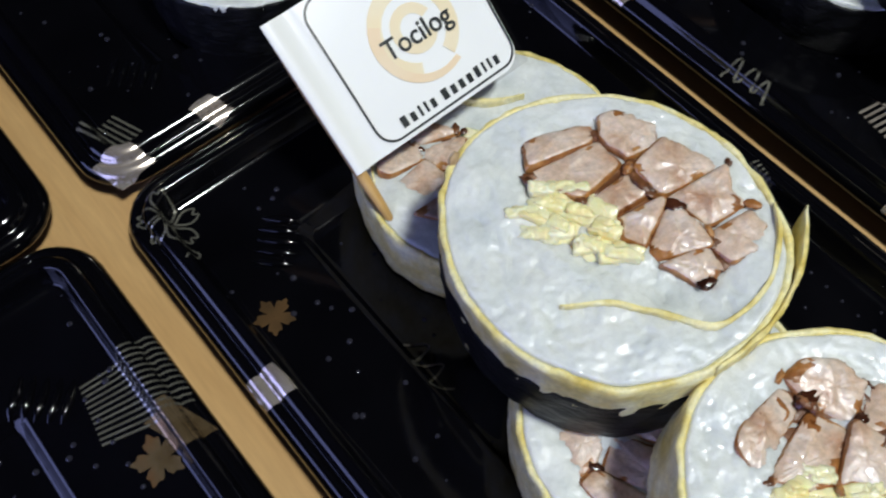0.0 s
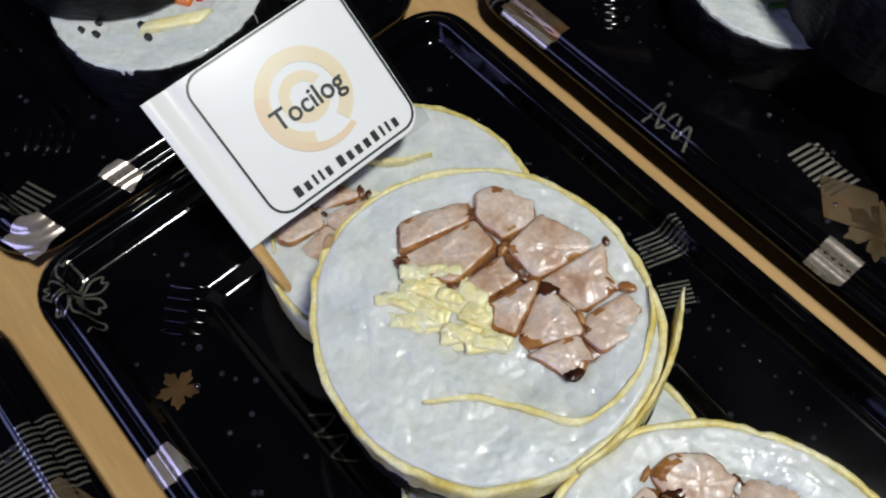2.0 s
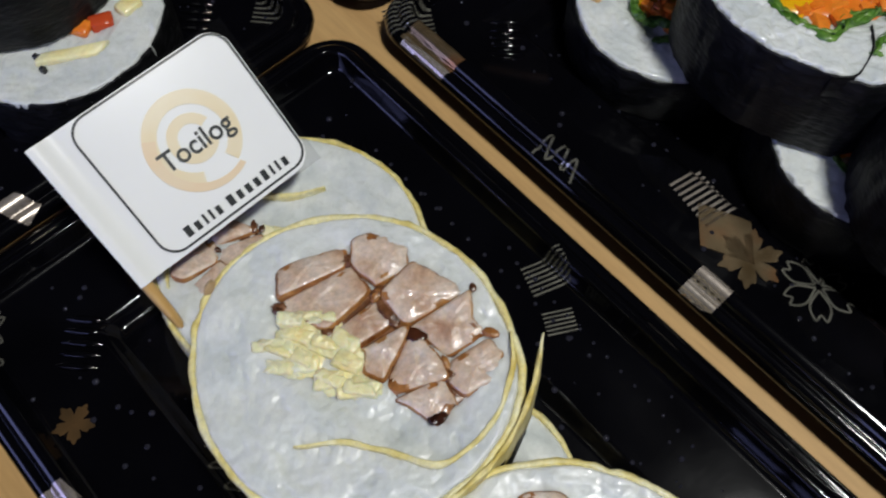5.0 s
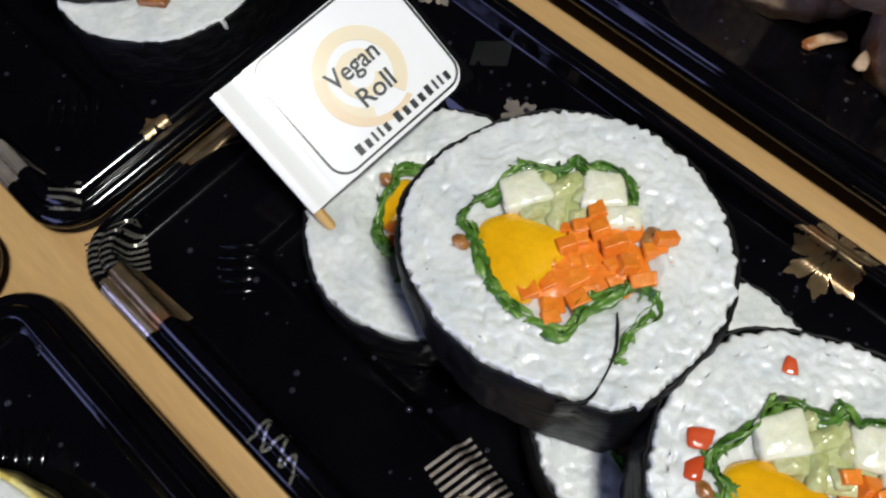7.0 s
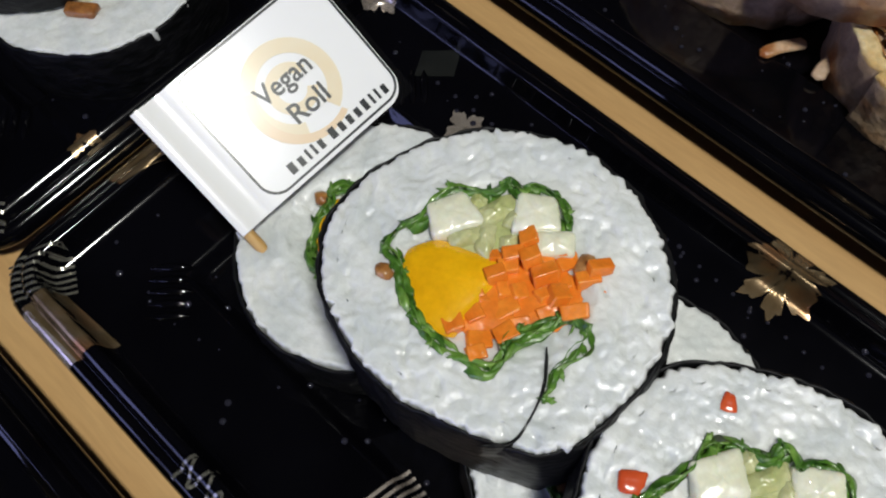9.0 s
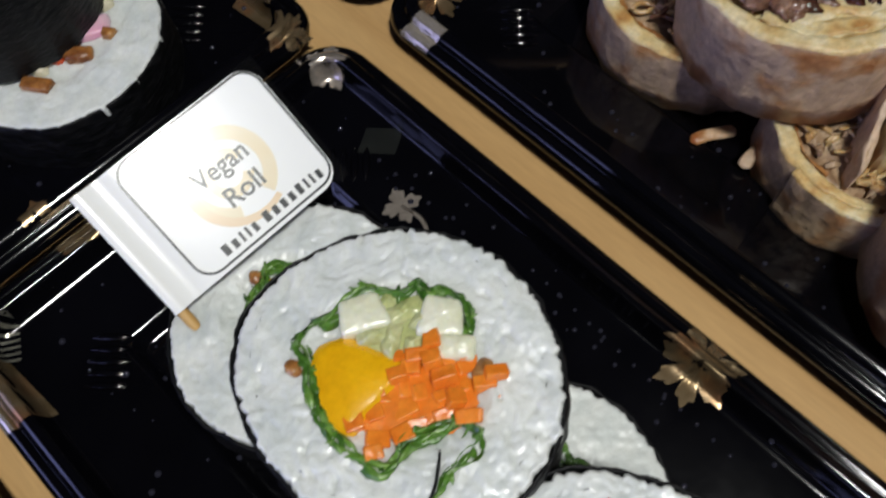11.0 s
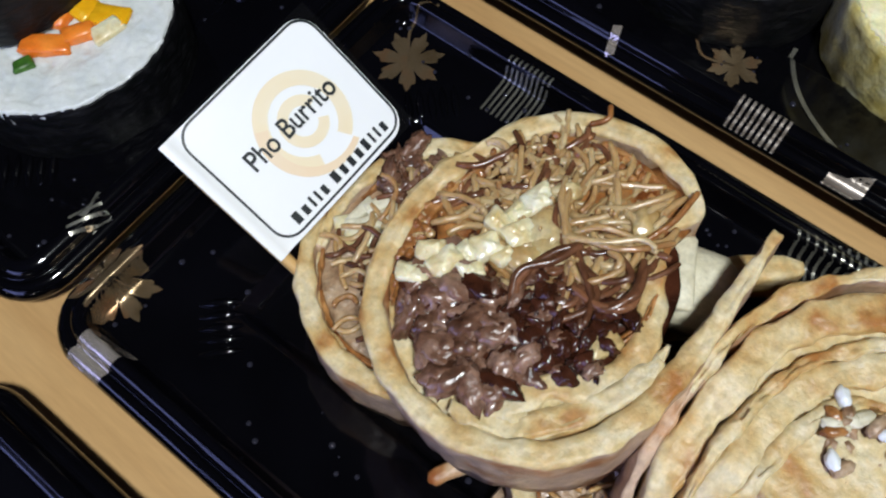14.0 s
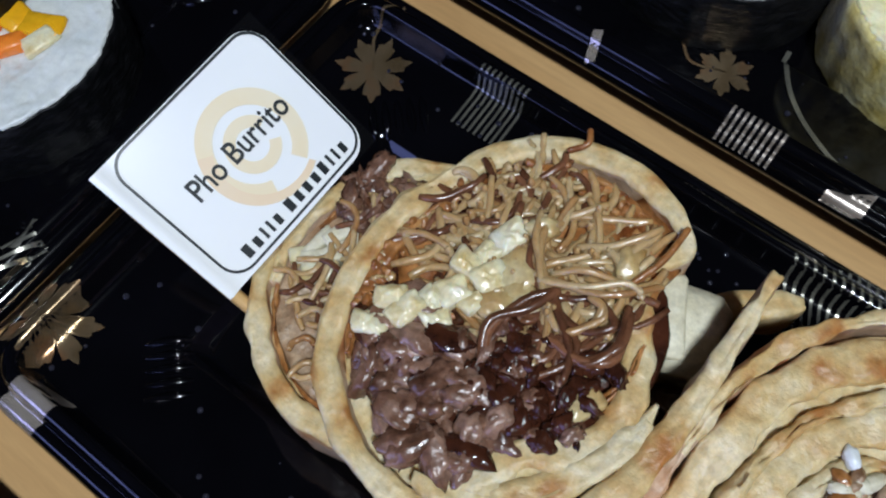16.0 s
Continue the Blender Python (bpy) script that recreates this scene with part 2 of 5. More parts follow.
EGGWRAP = mottled("egg_sheet", [(0.60, 0.46, 0.10), (0.76, 0.66, 0.28), (0.82, 0.78, 0.50)], 170, 0.45, 0.35, 700, sub=0.1, speck=0.22)
EGG = mottled("egg_strip", [(0.90, 0.74, 0.34), (0.92, 0.82, 0.46), (0.93, 0.87, 0.60)], 150, 0.36, 0.35, 700, sub=0.6, sparkle=500, speck=0.10)
NORI = mottled("seaweed_sheet", [(0.002, 0.003, 0.003), (0.004, 0.004, 0.005), (0.010, 0.010, 0.011)], 260, 0.48, 0.7, 330, rough_var=0.12, stretch=(1, 1, 2.5), spec=0.22, speck=0.50)
PORK = mottled("cured_pork", [(0.42, 0.24, 0.15), (0.60, 0.44, 0.33), (0.66, 0.53, 0.44), (0.72, 0.62, 0.54)], 150, 0.36, 0.35, 800, spec=0.45, sub=0.4, detail=8, sparkle=600, speck=0.25)
SAUCE = mottled("brown_glaze", [(0.05, 0.017, 0.007), (0.15, 0.058, 0.022), (0.32, 0.15, 0.07)], 260, 0.3, 0.5, 500, detail=6, speck=0.40)
DARKSAUCE = mottled("dark_sauce", [(0.014, 0.005, 0.003), (0.07, 0.022, 0.010)], 260, 0.13, 0.6, 600, detail=6)
RUST = mottled("orange_glaze", [(0.16, 0.048, 0.012), (0.33, 0.135, 0.036), (0.50, 0.26, 0.09)], 240, 0.3, 0.6, 500, rough_var=0.1, detail=7, speck=0.40, sparkle=500)
MANGO = mottled("mango", [(0.74, 0.36, 0.003), (0.84, 0.46, 0.008)], 90, 0.25, 0.12, 500, sub=0.15, speck=0.08, sparkle=500)
CARROT = mottled("carrot", [(0.74, 0.17, 0.012), (0.86, 0.27, 0.03)], 200, 0.3, 0.15, 700, sub=0.15, speck=0.16, sparkle=700)
TOMATO = mottled("red_pepper", [(0.45, 0.04, 0.01), (0.62, 0.10, 0.03)], 120, 0.2, 0.1, 500, sub=0.1)
CUCUMBER = mottled("cucumber_flesh", [(0.72, 0.73, 0.53), (0.84, 0.83, 0.68)], 150, 0.22, 0.12, 700, sub=0.3, speck=0.10, sparkle=600)
PALECUKE = mottled("cucumber_core", [(0.42, 0.46, 0.18), (0.60, 0.60, 0.34)], 180, 0.2, 0.2, 600, sub=0.3, speck=0.20, sparkle=500)
LETTUCE = mottled("lettuce", [(0.02, 0.075, 0.008), (0.075, 0.19, 0.02), (0.20, 0.35, 0.07)], 240, 0.35, 0.5, 500, sub=0.05, speck=0.35, sparkle=600)
TORTILLA = mottled("tortilla", [(0.38, 0.16, 0.04), (0.55, 0.365, 0.145), (0.63, 0.49, 0.25), (0.69, 0.59, 0.38), (0.60, 0.46, 0.22)], 110, 0.46, 0.9, 420, spec=0.4, sub=0.35, rough_var=0.14, detail=9, speck=0.24, speck_scale=700)
TOASTED = mottled("toasted_tortilla", [(0.27, 0.08, 0.018), (0.44, 0.22, 0.09), (0.55, 0.39, 0.25), (0.47, 0.33, 0.22), (0.57, 0.44, 0.32)], 85, 0.46, 0.9, 380, rough_var=0.12, detail=9, speck=0.26, speck_scale=500)
MEAT = mottled("tan_filling", [(0.20, 0.105, 0.05), (0.38, 0.25, 0.145), (0.50, 0.38, 0.25)], 260, 0.4, 1.0, 560, detail=7, speck=0.40, sparkle=600)
NOODLE = mottled("rice_noodle", [(0.32, 0.165, 0.06), (0.46, 0.295, 0.13), (0.57, 0.42, 0.23)], 60, 0.26, 0.08, 400, sub=0.7, speck=0.20, sparkle=600)
DARKNOODLE = mottled("sauced_noodle", [(0.06, 0.022, 0.010), (0.21, 0.09, 0.042)], 110, 0.2, 0.1, 400, sub=0.3, speck=0.3)
BEEF = mottled("shredded_beef", [(0.055, 0.021, 0.010), (0.17, 0.085, 0.052), (0.31, 0.19, 0.135)], 200, 0.26, 0.6, 600, rough_var=0.12, detail=7, sub=0.2, speck=0.45, sparkle=500)
POTATO = mottled("fried_tofu", [(0.62, 0.46, 0.18), (0.76, 0.68, 0.42), (0.82, 0.79, 0.62)], 200, 0.3, 0.4, 900, sub=0.4, sparkle=600, speck=0.16)
AMBER = mottled("stewed_onion", [(0.36, 0.21, 0.07), (0.52, 0.38, 0.17), (0.62, 0.52, 0.30)], 140, 0.22, 0.4, 500, sub=0.5, speck=0.25, sparkle=500)
ONION = mottled("pale_bread", [(0.55, 0.50, 0.34), (0.72, 0.68, 0.52)], 200, 0.5, 0.5, 500, sub=0.1, speck=0.20)
CRAB = mottled("crab_stick", [(0.62, 0.22, 0.36), (0.75, 0.55, 0.62)], 90, 0.3, 0.15, 500, sub=0.2)
PAPER = mottled("laminated_card", [(0.88, 0.89, 0.89), (0.91, 0.92, 0.91)], 40, 0.26, 0.04, 120, coat=0.25)
INK = mottled("black_print", [(0.012, 0.016, 0.018), (0.03, 0.035, 0.035)], 400, 0.3)
FILM = material("clear_film", 0.06, 0, 0.5)[0]
FILM.node_tree.nodes["Principled BSDF"].inputs["Alpha"].default_value = 0.10
FILM.node_tree.nodes["Principled BSDF"].inputs["Base Color"].default_value = (0.02, 0.02, 0.02, 1)
PEACH = mottled("peach_print", [(0.86, 0.67, 0.45), (0.86, 0.72, 0.52)], 120, 0.25)
CREAM = mottled("cream_print", [(0.87, 0.74, 0.50), (0.87, 0.78, 0.58)], 120, 0.25)
BAMBOO = mottled("bamboo", [(0.50, 0.28, 0.08), (0.66, 0.44, 0.18)], 120, 0.45, 0.2, 600, stretch=(6, 0.6, 6))
GOLD = mottled("gold_print", [(0.20, 0.135, 0.065), (0.34, 0.25, 0.145), (0.40, 0.20, 0.09)], 130, 0.25, 0.05, 500, metal=0.8)
PALEGOLD = mottled("pale_gold_print", [(0.48, 0.41, 0.35), (0.74, 0.66, 0.58)], 160, 0.22, 0.05, 500, metal=0.75)
SILVER = mottled("pale_line_print", [(0.24, 0.235, 0.20), (0.44, 0.43, 0.36)], 160, 0.24, 0.05, 500, metal=0.8)
WATER = material("droplet", 0.03, 0, 0.5)[0]
WATER.node_tree.nodes["Principled BSDF"].inputs["Base Color"].default_value = (0.02, 0.02, 0.03, 1)
BLACKSEED = mottled("black_sesame", [(0.006, 0.006, 0.007), (0.02, 0.02, 0.02)], 300, 0.4)

CM = 0.01


# ---- food shapes ----
def wave(x, y, z, s):
    return noise.noise(Vector((x, y, z)) * s)


def smooth_path(pts, n):
    """A Catmull-Rom curve through the points."""
    p = [Vector(q) for q in pts]
    p = [2 * p[0] - p[1]] + p + [2 * p[-1] - p[-2]]
    out = []
    spans = len(p) - 3
    for i in range(n):
        u = i / (n - 1) * spans
        k = min(int(u), spans - 1)
        f = u - k
        a, b, c, d = p[k:k + 4]
        out.append(0.5 * ((2 * b) + (c - a) * f + (2 * a - 5 * b + 4 * c - d) * f * f + (3 * b - a - 3 * c + d) * f ** 3))
    return out


def tube(bm, pts, radius, sides=7, taper=0.5, flat=1.0):
    loops = []
    for i, p in enumerate(pts):
        d = (pts[min(i + 1, len(pts) - 1)] - pts[max(i - 1, 0)]).normalized()
        a = d.orthogonal().normalized() if abs(d.z) > 0.95 else d.cross(Vector((0, 0, 1))).normalized()
        b = d.cross(a)
        e = min(i, len(pts) - 1 - i)
        r = radius * (taper if e == 0 else 0.9 if e == 1 else 1.0)
        loops.append([p + r * (math.cos(TAU * k / sides) * a + flat * math.sin(TAU * k / sides) * b) for k in range(sides)])
    bridge(bm, loops, cap_first=True, cap_last=True)


def chunk(w, h, d, rng, jitter=0.14, bevel=0.22, soft=0.35):
    """An irregular cut piece, its top at z = 0."""
    bm = bmesh.new()
    box(bm, -w / 2, w / 2, -h / 2, h / 2, -d, 0)
    for v in bm.verts:
        v.co.x += rng.uniform(-1, 1) * jitter * w
        v.co.y += rng.uniform(-1, 1) * jitter * h
        v.co.z += rng.uniform(-0.5, 0.5) * jitter * d
    bmesh.ops.subdivide_edges(bm, edges=bm.edges[:], cuts=1, use_grid_fill=True)
    for v in bm.verts:
        v.co += Vector((rng.uniform(-1, 1) * w, rng.uniform(-1, 1) * h, rng.uniform(-1, 1) * d)) * jitter * 0.3
    bmesh.ops.bevel(bm, geom=bm.edges[:], offset=min(w, h, d) * bevel * 0.4, segments=1, affect="EDGES", profile=0.6)
    bmesh.ops.smooth_vert(bm, verts=bm.verts[:], factor=soft, use_axis_x=True, use_axis_y=True, use_axis_z=True)
    return bm


def blob(w, h, d, rng, rough=0.25):
    """A lumpy soft piece, middle at z = 0."""
    bm = bmesh.new()
    bmesh.ops.create_icosphere(bm, subdivisions=3, radius=1)
    off = rng.uniform(0, 50)
    for v in bm.verts:
        k = 1 + rough * noise.noise(v.co * 1.6 + Vector((off, off, 0))) + 0.5 * rough * noise.noise(v.co * 4 + Vector((off, 0, off)))
        v.co = Vector((v.co.x * w / 2, v.co.y * h / 2, v.co.z * d / 2)) * k
    return bm


def place(x, y, z, turn=0.0, tx=0.0, ty=0.0):
    return pose(x * CM, y * CM, z * CM, tx, ty, turn)


def outline(rx, ry, bumps=(), n=96, seed=0.0, wob=0.03):
    """Points of an uneven round outline in centimetres; bumps are (degrees, height, width)."""
    out = []
    for k in range(n):
        a = TAU * k / n
        r = rx * ry / math.hypot(ry * math.cos(a), rx * math.sin(a))
        for deg, hgt, wid in bumps:
            q = (math.degrees(a) - deg + 180) % 360 - 180
            r += hgt * math.exp(-(q / wid) ** 2)
        r += wob * (wave(math.cos(a), math.sin(a), seed, 1.7) + 0.5 * wave(math.cos(a), math.sin(a), seed, 5))
        out.append((r * math.cos(a), r * math.sin(a)))
    return out


def wrapper(pts, height, thick, seed, rough=0.03, lip=0.0, lean=0.0):
    """The sheet round a slice: outer and inner wall, top edge at z = lip, bottom at z = -height (cm)."""
    bm = bmesh.new()
    rows = 9
    loops = []

    def ring(scale_in, z, amp):
        q = []
        for i, (x, y) in enumerate(pts):
            r = math.hypot(x, y)
            k = (r - scale_in) / r
            bulge = 0.05 * math.sin(math.pi * min(1, max(0, -z / height)))
            dd = amp * (wave(x, y, z * 1.6 + seed, 2.2) + 0.6 * wave(x, y, z * 2 + seed, 6)) + bulge
            q.append(((x * (k + dd / r)) * CM, (y * (k + dd / r)) * CM, (z + 0.5 * amp * wave(x, y, seed + 9, 3)) * CM))
        return q

    for j in range(rows):
        loops.append(ring(0, -height + (height + lip - 0.04) * j / (rows - 1), rough))
    loops.append(ring(thick * 0.25, lip, rough))
    loops.append(ring(thick * 0.75, lip, rough))
    loops.append(ring(thick, lip - 0.05, rough * 0.5))
    loops.append(ring(thick, -height * 0.5, 0))
    bridge(bm, loops)
    return bm


def grain_field(seed, count):
    """Height of a face of packed rice grains on a square grid, 0.014 cm a step."""
    rs = np.random.RandomState(int(seed * 10))
    n, step = 500, 0.014
    field = np.full((n, n), -0.09)
    for cx, cy, turn, a, b, up in zip(rs.randint(0, n, count), rs.randint(0, n, count), rs.uniform(0, math.pi, count), rs.uniform(0.17, 0.28, count), rs.uniform(0.085, 0.12, count), rs.uniform(-0.12, -0.05, count)):
        w = int(a / step) + 1
        x0, x1, y0, y1 = max(cx - w, 0), min(cx + w, n), max(cy - w, 0), min(cy + w, n)
        gy, gx = np.mgrid[y0:y1, x0:x1]
        u, v = (gx - cx) * step, (gy - cy) * step
        c, q = math.cos(turn), math.sin(turn)
        d = 1 - ((c * u + q * v) / a) ** 2 - ((c * v - q * u) / b) ** 2
        z = up + 0.11 * np.sqrt(np.maximum(d, 0))
        field[y0:y1, x0:x1] = np.where(d > 0, np.maximum(field[y0:y1, x0:x1], z), field[y0:y1, x0:x1])
    return field


def rice_disc(pts, height, inset, seed, amp=0.05, hollow=(0, 0, 0, 0, 0), rings=30, fine=0.02, grain=0.0, jag=0.0):
    """A packed body with an uneven top; hollow is (x, y, rx, ry, depth) of the pit that the filling lies in, grain the relief of its rice."""
    hx, hy, hrx, hry, hd = hollow
    field = grain_field(seed, 2600) if grain else None
    loops = []

    def top(x, y):
        z = amp * wave(x, y, seed, 1.3) + fine * (wave(x, y, seed + 5, 7) + 0.6 * wave(x, y, seed + 3, 13))
        if grain:
            fx, fy = min(max(x / 0.014 + 250, 0), 498), min(max(y / 0.014 + 250, 0), 498)
            i, j = int(fx), int(fy)
            u, v = fx - i, fy - j
            g = (field[j, i] * (1 - u) + field[j, i + 1] * u) * (1 - v) + (field[j + 1, i] * (1 - u) + field[j + 1, i + 1] * u) * v
            z += grain * g
        if hd:
            q = math.hypot((x - hx) / hrx, (y - hy) / hry)
            z -= hd * min(1, max(0, (1.12 - q) / 0.24))
        return z

    def ring(f, z=None, shrink=0.0):
        out = []
        for x, y in pts:
            r = math.hypot(x, y)
            k = f * (r - inset + jag * (f > 0.9) * (abs(wave(x, y, seed, 4.5)) - 0.25 + 0.5 * wave(x, y, seed + 7, 11))) / r
            out.append((x * k * CM, y * k * CM, (top(x * k, y * k) - shrink if z is None else z) * CM))
        return out

    loops.append(ring(0.985, -height))
    loops.append(ring(1.0, -height * 0.5))
    loops.append(ring(1.0, None, 0.10))
    loops.append(ring(0.99, None, 0.03))
    for k in range(rings):
        loops.append(ring(0.975 * (1 - k / rings) + 0.004))
    n = len(pts)
    verts = [p for loop in loops for p in loop]
    faces = [(k * n + i, k * n + (i + 1) % n, (k + 1) * n + (i + 1) % n, (k + 1) * n + i) for k in range(len(loops) - 1) for i in range(n)]
    faces += [tuple(range(n))[::-1], tuple(range((len(loops) - 1) * n, len(loops) * n))]
    me = bpy.data.meshes.new("rice")
    me.from_pydata(verts, [], faces)
    bm = bmesh.new()
    bm.from_mesh(me)
    bpy.data.meshes.remove(me)
    return bm


def clip_cell(poly, p, q, gap):
    """The part of a polygon nearer to p than to q, less half a gap."""
    mx, my, nx, ny = (p[0] + q[0]) / 2, (p[1] + q[1]) / 2, q[0] - p[0], q[1] - p[1]
    ln = math.hypot(nx, ny)
    nx, ny = nx / ln, ny / ln

    def side(v):
        return (v[0] - mx) * nx + (v[1] - my) * ny + gap / 2

    out = []
    for a, b in zip(poly, poly[1:] + poly[:1]):
        sa, sb = side(a), side(b)
        if sa <= 0:
            out.append(a)
        if sa * sb < 0:
            f = sa / (sa - sb)
            out.append((a[0] + f * (b[0] - a[0]), a[1] + f * (b[1] - a[1])))
    return out


def packed_cells(region, seeds, gap):
    """Closely packed cut pieces: one polygon round each seed inside the region."""
    out = []
    for p in seeds:
        poly = list(region)
        for q in seeds:
            if q != p and len(poly) > 2:
                poly = clip_cell(poly, p, q, gap)
        if len(poly) > 2:
            out.append((p, poly))
    return out


def cut_piece(poly, depth, rng, edge=0.05, dome=0.02, rough=0.012, tilt=(0, 0), soft=1, n=40, crust=0.0):
    """A cut piece with the plan of a polygon (cm), its top about z = 0; faces near the rim within the crust take the second material."""
    cx, cy = sum(p[0] for p in poly) / len(poly), sum(p[1] for p in poly) / len(poly)
    ring = list(poly) + [poly[0]]
    lens = [math.dist(a, b) for a, b in zip(ring, ring[1:])]
    total, pts = sum(lens), []
    for k in range(n):
        d, i = total * k / n, 0
        while d > lens[i] and i < len(lens) - 1:
            d -= lens[i]
            i += 1
        f = d / max(lens[i], 1e-6)
        pts.append((ring[i][0] + f * (ring[i + 1][0] - ring[i][0]), ring[i][1] + f * (ring[i + 1][1] - ring[i][1])))
    for _ in range(soft):
        pts = [((a[0] + 2 * b[0] + c[0]) / 4, (a[1] + 2 * b[1] + c[1]) / 4) for a, b, c in zip(pts[-1:] + pts, pts, pts[1:] + pts[:1])]
    off, size = rng.uniform(0, 40), max(0.05, min(math.dist(p, (cx, cy)) for p in pts))
    e = min(0.45, edge / size)

    def row(f, z):
        out = []
        for x, y in pts:
            u, v = (x - cx) * f, (y - cy) * f
            j = rough * (wave(u, v, off, 5) + 0.6 * wave(u, v, off, 14))
            out.append(((u + cx + 0.6 * j) * CM, (v + cy + 0.6 * j) * CM, (z + j + tilt[0] * u + tilt[1] * v) * CM))
        return out

    rows = [row(1.0, -depth), row(1.0, -0.55 * depth), row(1.0, -edge), row(1 - 0.35 * e, -0.3 * edge), row(1 - e, 0.0)]
    rows += [row((1 - e) * (1 - k / 6), dome * (1 - (1 - k / 6) ** 2)) for k in range(1, 6)] + [row(0.03, dome)]
    bm = bmesh.new()
    bridge(bm, rows, cap_last=True)
    if crust:
        bm.faces.ensure_lookup_table()
        for i, f in enumerate(bm.faces):
            if i < 3 * n:
                f.material_index = 1
            elif i < 5 * n and noise.noise(f.calc_center_median() * 260 + Vector((off, 0, 0))) < crust - 0.5:
                f.material_index = 1
    return bm


def strip(path, width, height, rng, seed, n=60, mat=None, parent=None, name="fold", z=0.0, wob=0.03, label="", lean=0.0):
    """An upright sheet of some thickness along a path in the face (cm), with an uneven rounded upper edge."""
    pts = smooth_path([(q[0], q[1], q[2] if len(q) > 2 else 0) for q in path], n)
    bm = bmesh.new()
    loops = []
    for i, p in enumerate(pts):
        d = (pts[min(i + 1, n - 1)] - pts[max(i - 1, 0)]).normalized()
        side = Vector((-d.y, d.x, 0)).normalized()
        e = min(1.0, 0.45 + 3.5 * min(i, n - 1 - i) / n)
        w = width * e * (1 + 0.22 * wave(p.x, p.y, seed, 2.4))
        t = z + min(wob, 0.05) * 1.2 * wave(p.x, p.y, seed + 4, 1.8)
        row = []
        for s, q in ((-0.5, -height), (-0.52, -height * 0.75), (-0.50, -height * 0.5), (-0.53, -height * 0.25), (-0.5, -0.07), (-0.45, -0.01), (-0.25, 0.012), (-0.05, -0.012), (0.15, 0.01), (0.42, -0.01), (0.5, -0.07), (0.52, -height * 0.3), (0.5, -height * 0.7), (0.5, -height)):
            o = wob * (wave(p.x + s, p.y, q * 1.5 + seed, 2.5) + 0.22 * wave(p.x + s, p.y, q * 2 + seed, 7) + 0.06 * wave(p.x + s, p.y, q * 2 + seed, 16))
            row.append((p + side * (w * s + o) + Vector((0, lean * q, t + q + 0.5 * o))) * CM)
        loops.append(row)
    bridge(bm, loops, cap_first=True, cap_last=True)
    if mat is TOASTED:
        for f in bm.faces:
            f.material_index = 1 if f.calc_center_median().z > (z - 0.09) * CM else 0
        return part(name, bm, [TOASTED, TORTILLA], parent, label)
    return part(name, bm, mat or TORTILLA, parent, label)


def slice_frame(x, y, z, a=0.0, b=0.0, turn=0.0):
    """Pose of a slice whose face centre is at (x, y, z) cm and whose face rises by a along x and b along y."""
    n = Vector((-a, -b, 1)).normalized()
    ex = Vector((1, 0, a)).normalized()
    ey = n.cross(ex).normalized()
    m = Matrix((ex, ey, n)).transposed().to_4x4()
    return Matrix.Translation(Vector((x, y, z)) * CM) @ m @ pose(0, 0, 0, 0, 0, turn)


def add(name, bm, mat, parent, x, y, z, turn=0.0, tx=0.0, ty=0.0, label="", smooth=True):
    return part(name, bm, mat, parent, label, smooth, at=place(x, y, z, turn, tx, ty))


def quad(x, y, w, h, turn, rng, jitter=0.12):
    c, s = math.cos(radians(turn)), math.sin(radians(turn))
    out = []
    for u, v in ((-0.5, -0.5), (0.5, -0.5), (0.5, 0.5), (-0.5, 0.5)):
        u, v = w * (u + rng.uniform(-jitter, jitter)), h * (v + rng.uniform(-jitter, jitter))
        out.append((x + c * u - s * v, y + s * u + c * v))
    return out


# ---- egg-wrapped rolls ----
PORK_REGION = [(-2.25, 0.10), (-2.2, 0.39), (-1.60, 1.70), (-1.06, 2.05), (-0.65, 1.85), (0.35, 2.28), (0.89, 1.95), (1.61, 2.0), (1.96, 1.54), (1.72, 0.73), (1.80, 0.26), (1.11, 0.08), (0.26, -0.03), (0.01, 0.24), (-0.58, 0.13), (-1.31, -0.32), (-1.65, -0.39)]
PORKS = [(-1.85, 0.62), (-1.10, 0.45), (-0.12, 1.66), (-0.28, 0.45), (0.72, 1.52), (0.80, 0.66), (1.54, 1.40), (-1.12, 1.70), (1.42, 0.34), (0.20, 0.36)]
SAUCES = [(-1.40, 1.16, 0.44), (-1.98, 0.06, 0.34), (-0.20, 1.02, 0.62), (0.42, 1.06, 0.50), (1.30, 0.98, 0.3), (1.70, 0.36, 0.34), (-1.62, -0.30, 0.3), (-0.62, 1.15, 0.3)]
EGG_REGION = [(-1.28, -1.0), (-1.36, -0.25), (-1.22, 0.17), (-0.74, 0.38), (-0.52, 0.11), (0.01, 0.22), (0.26, -0.07), (0.67, 0.03), (0.87, -0.14), (0.14, -0.68), (-0.85, -1.22)]
EGGS = [(-1.0, 0.10), (-0.98, -0.45), (-1.12, -0.85), (-0.55, -0.22), (-0.10, -0.02), (-0.62, -0.62), (0.02, -0.42), (0.46, -0.20), (-0.75, -0.98), (-0.35, 0.10), (-1.25, -0.30)]


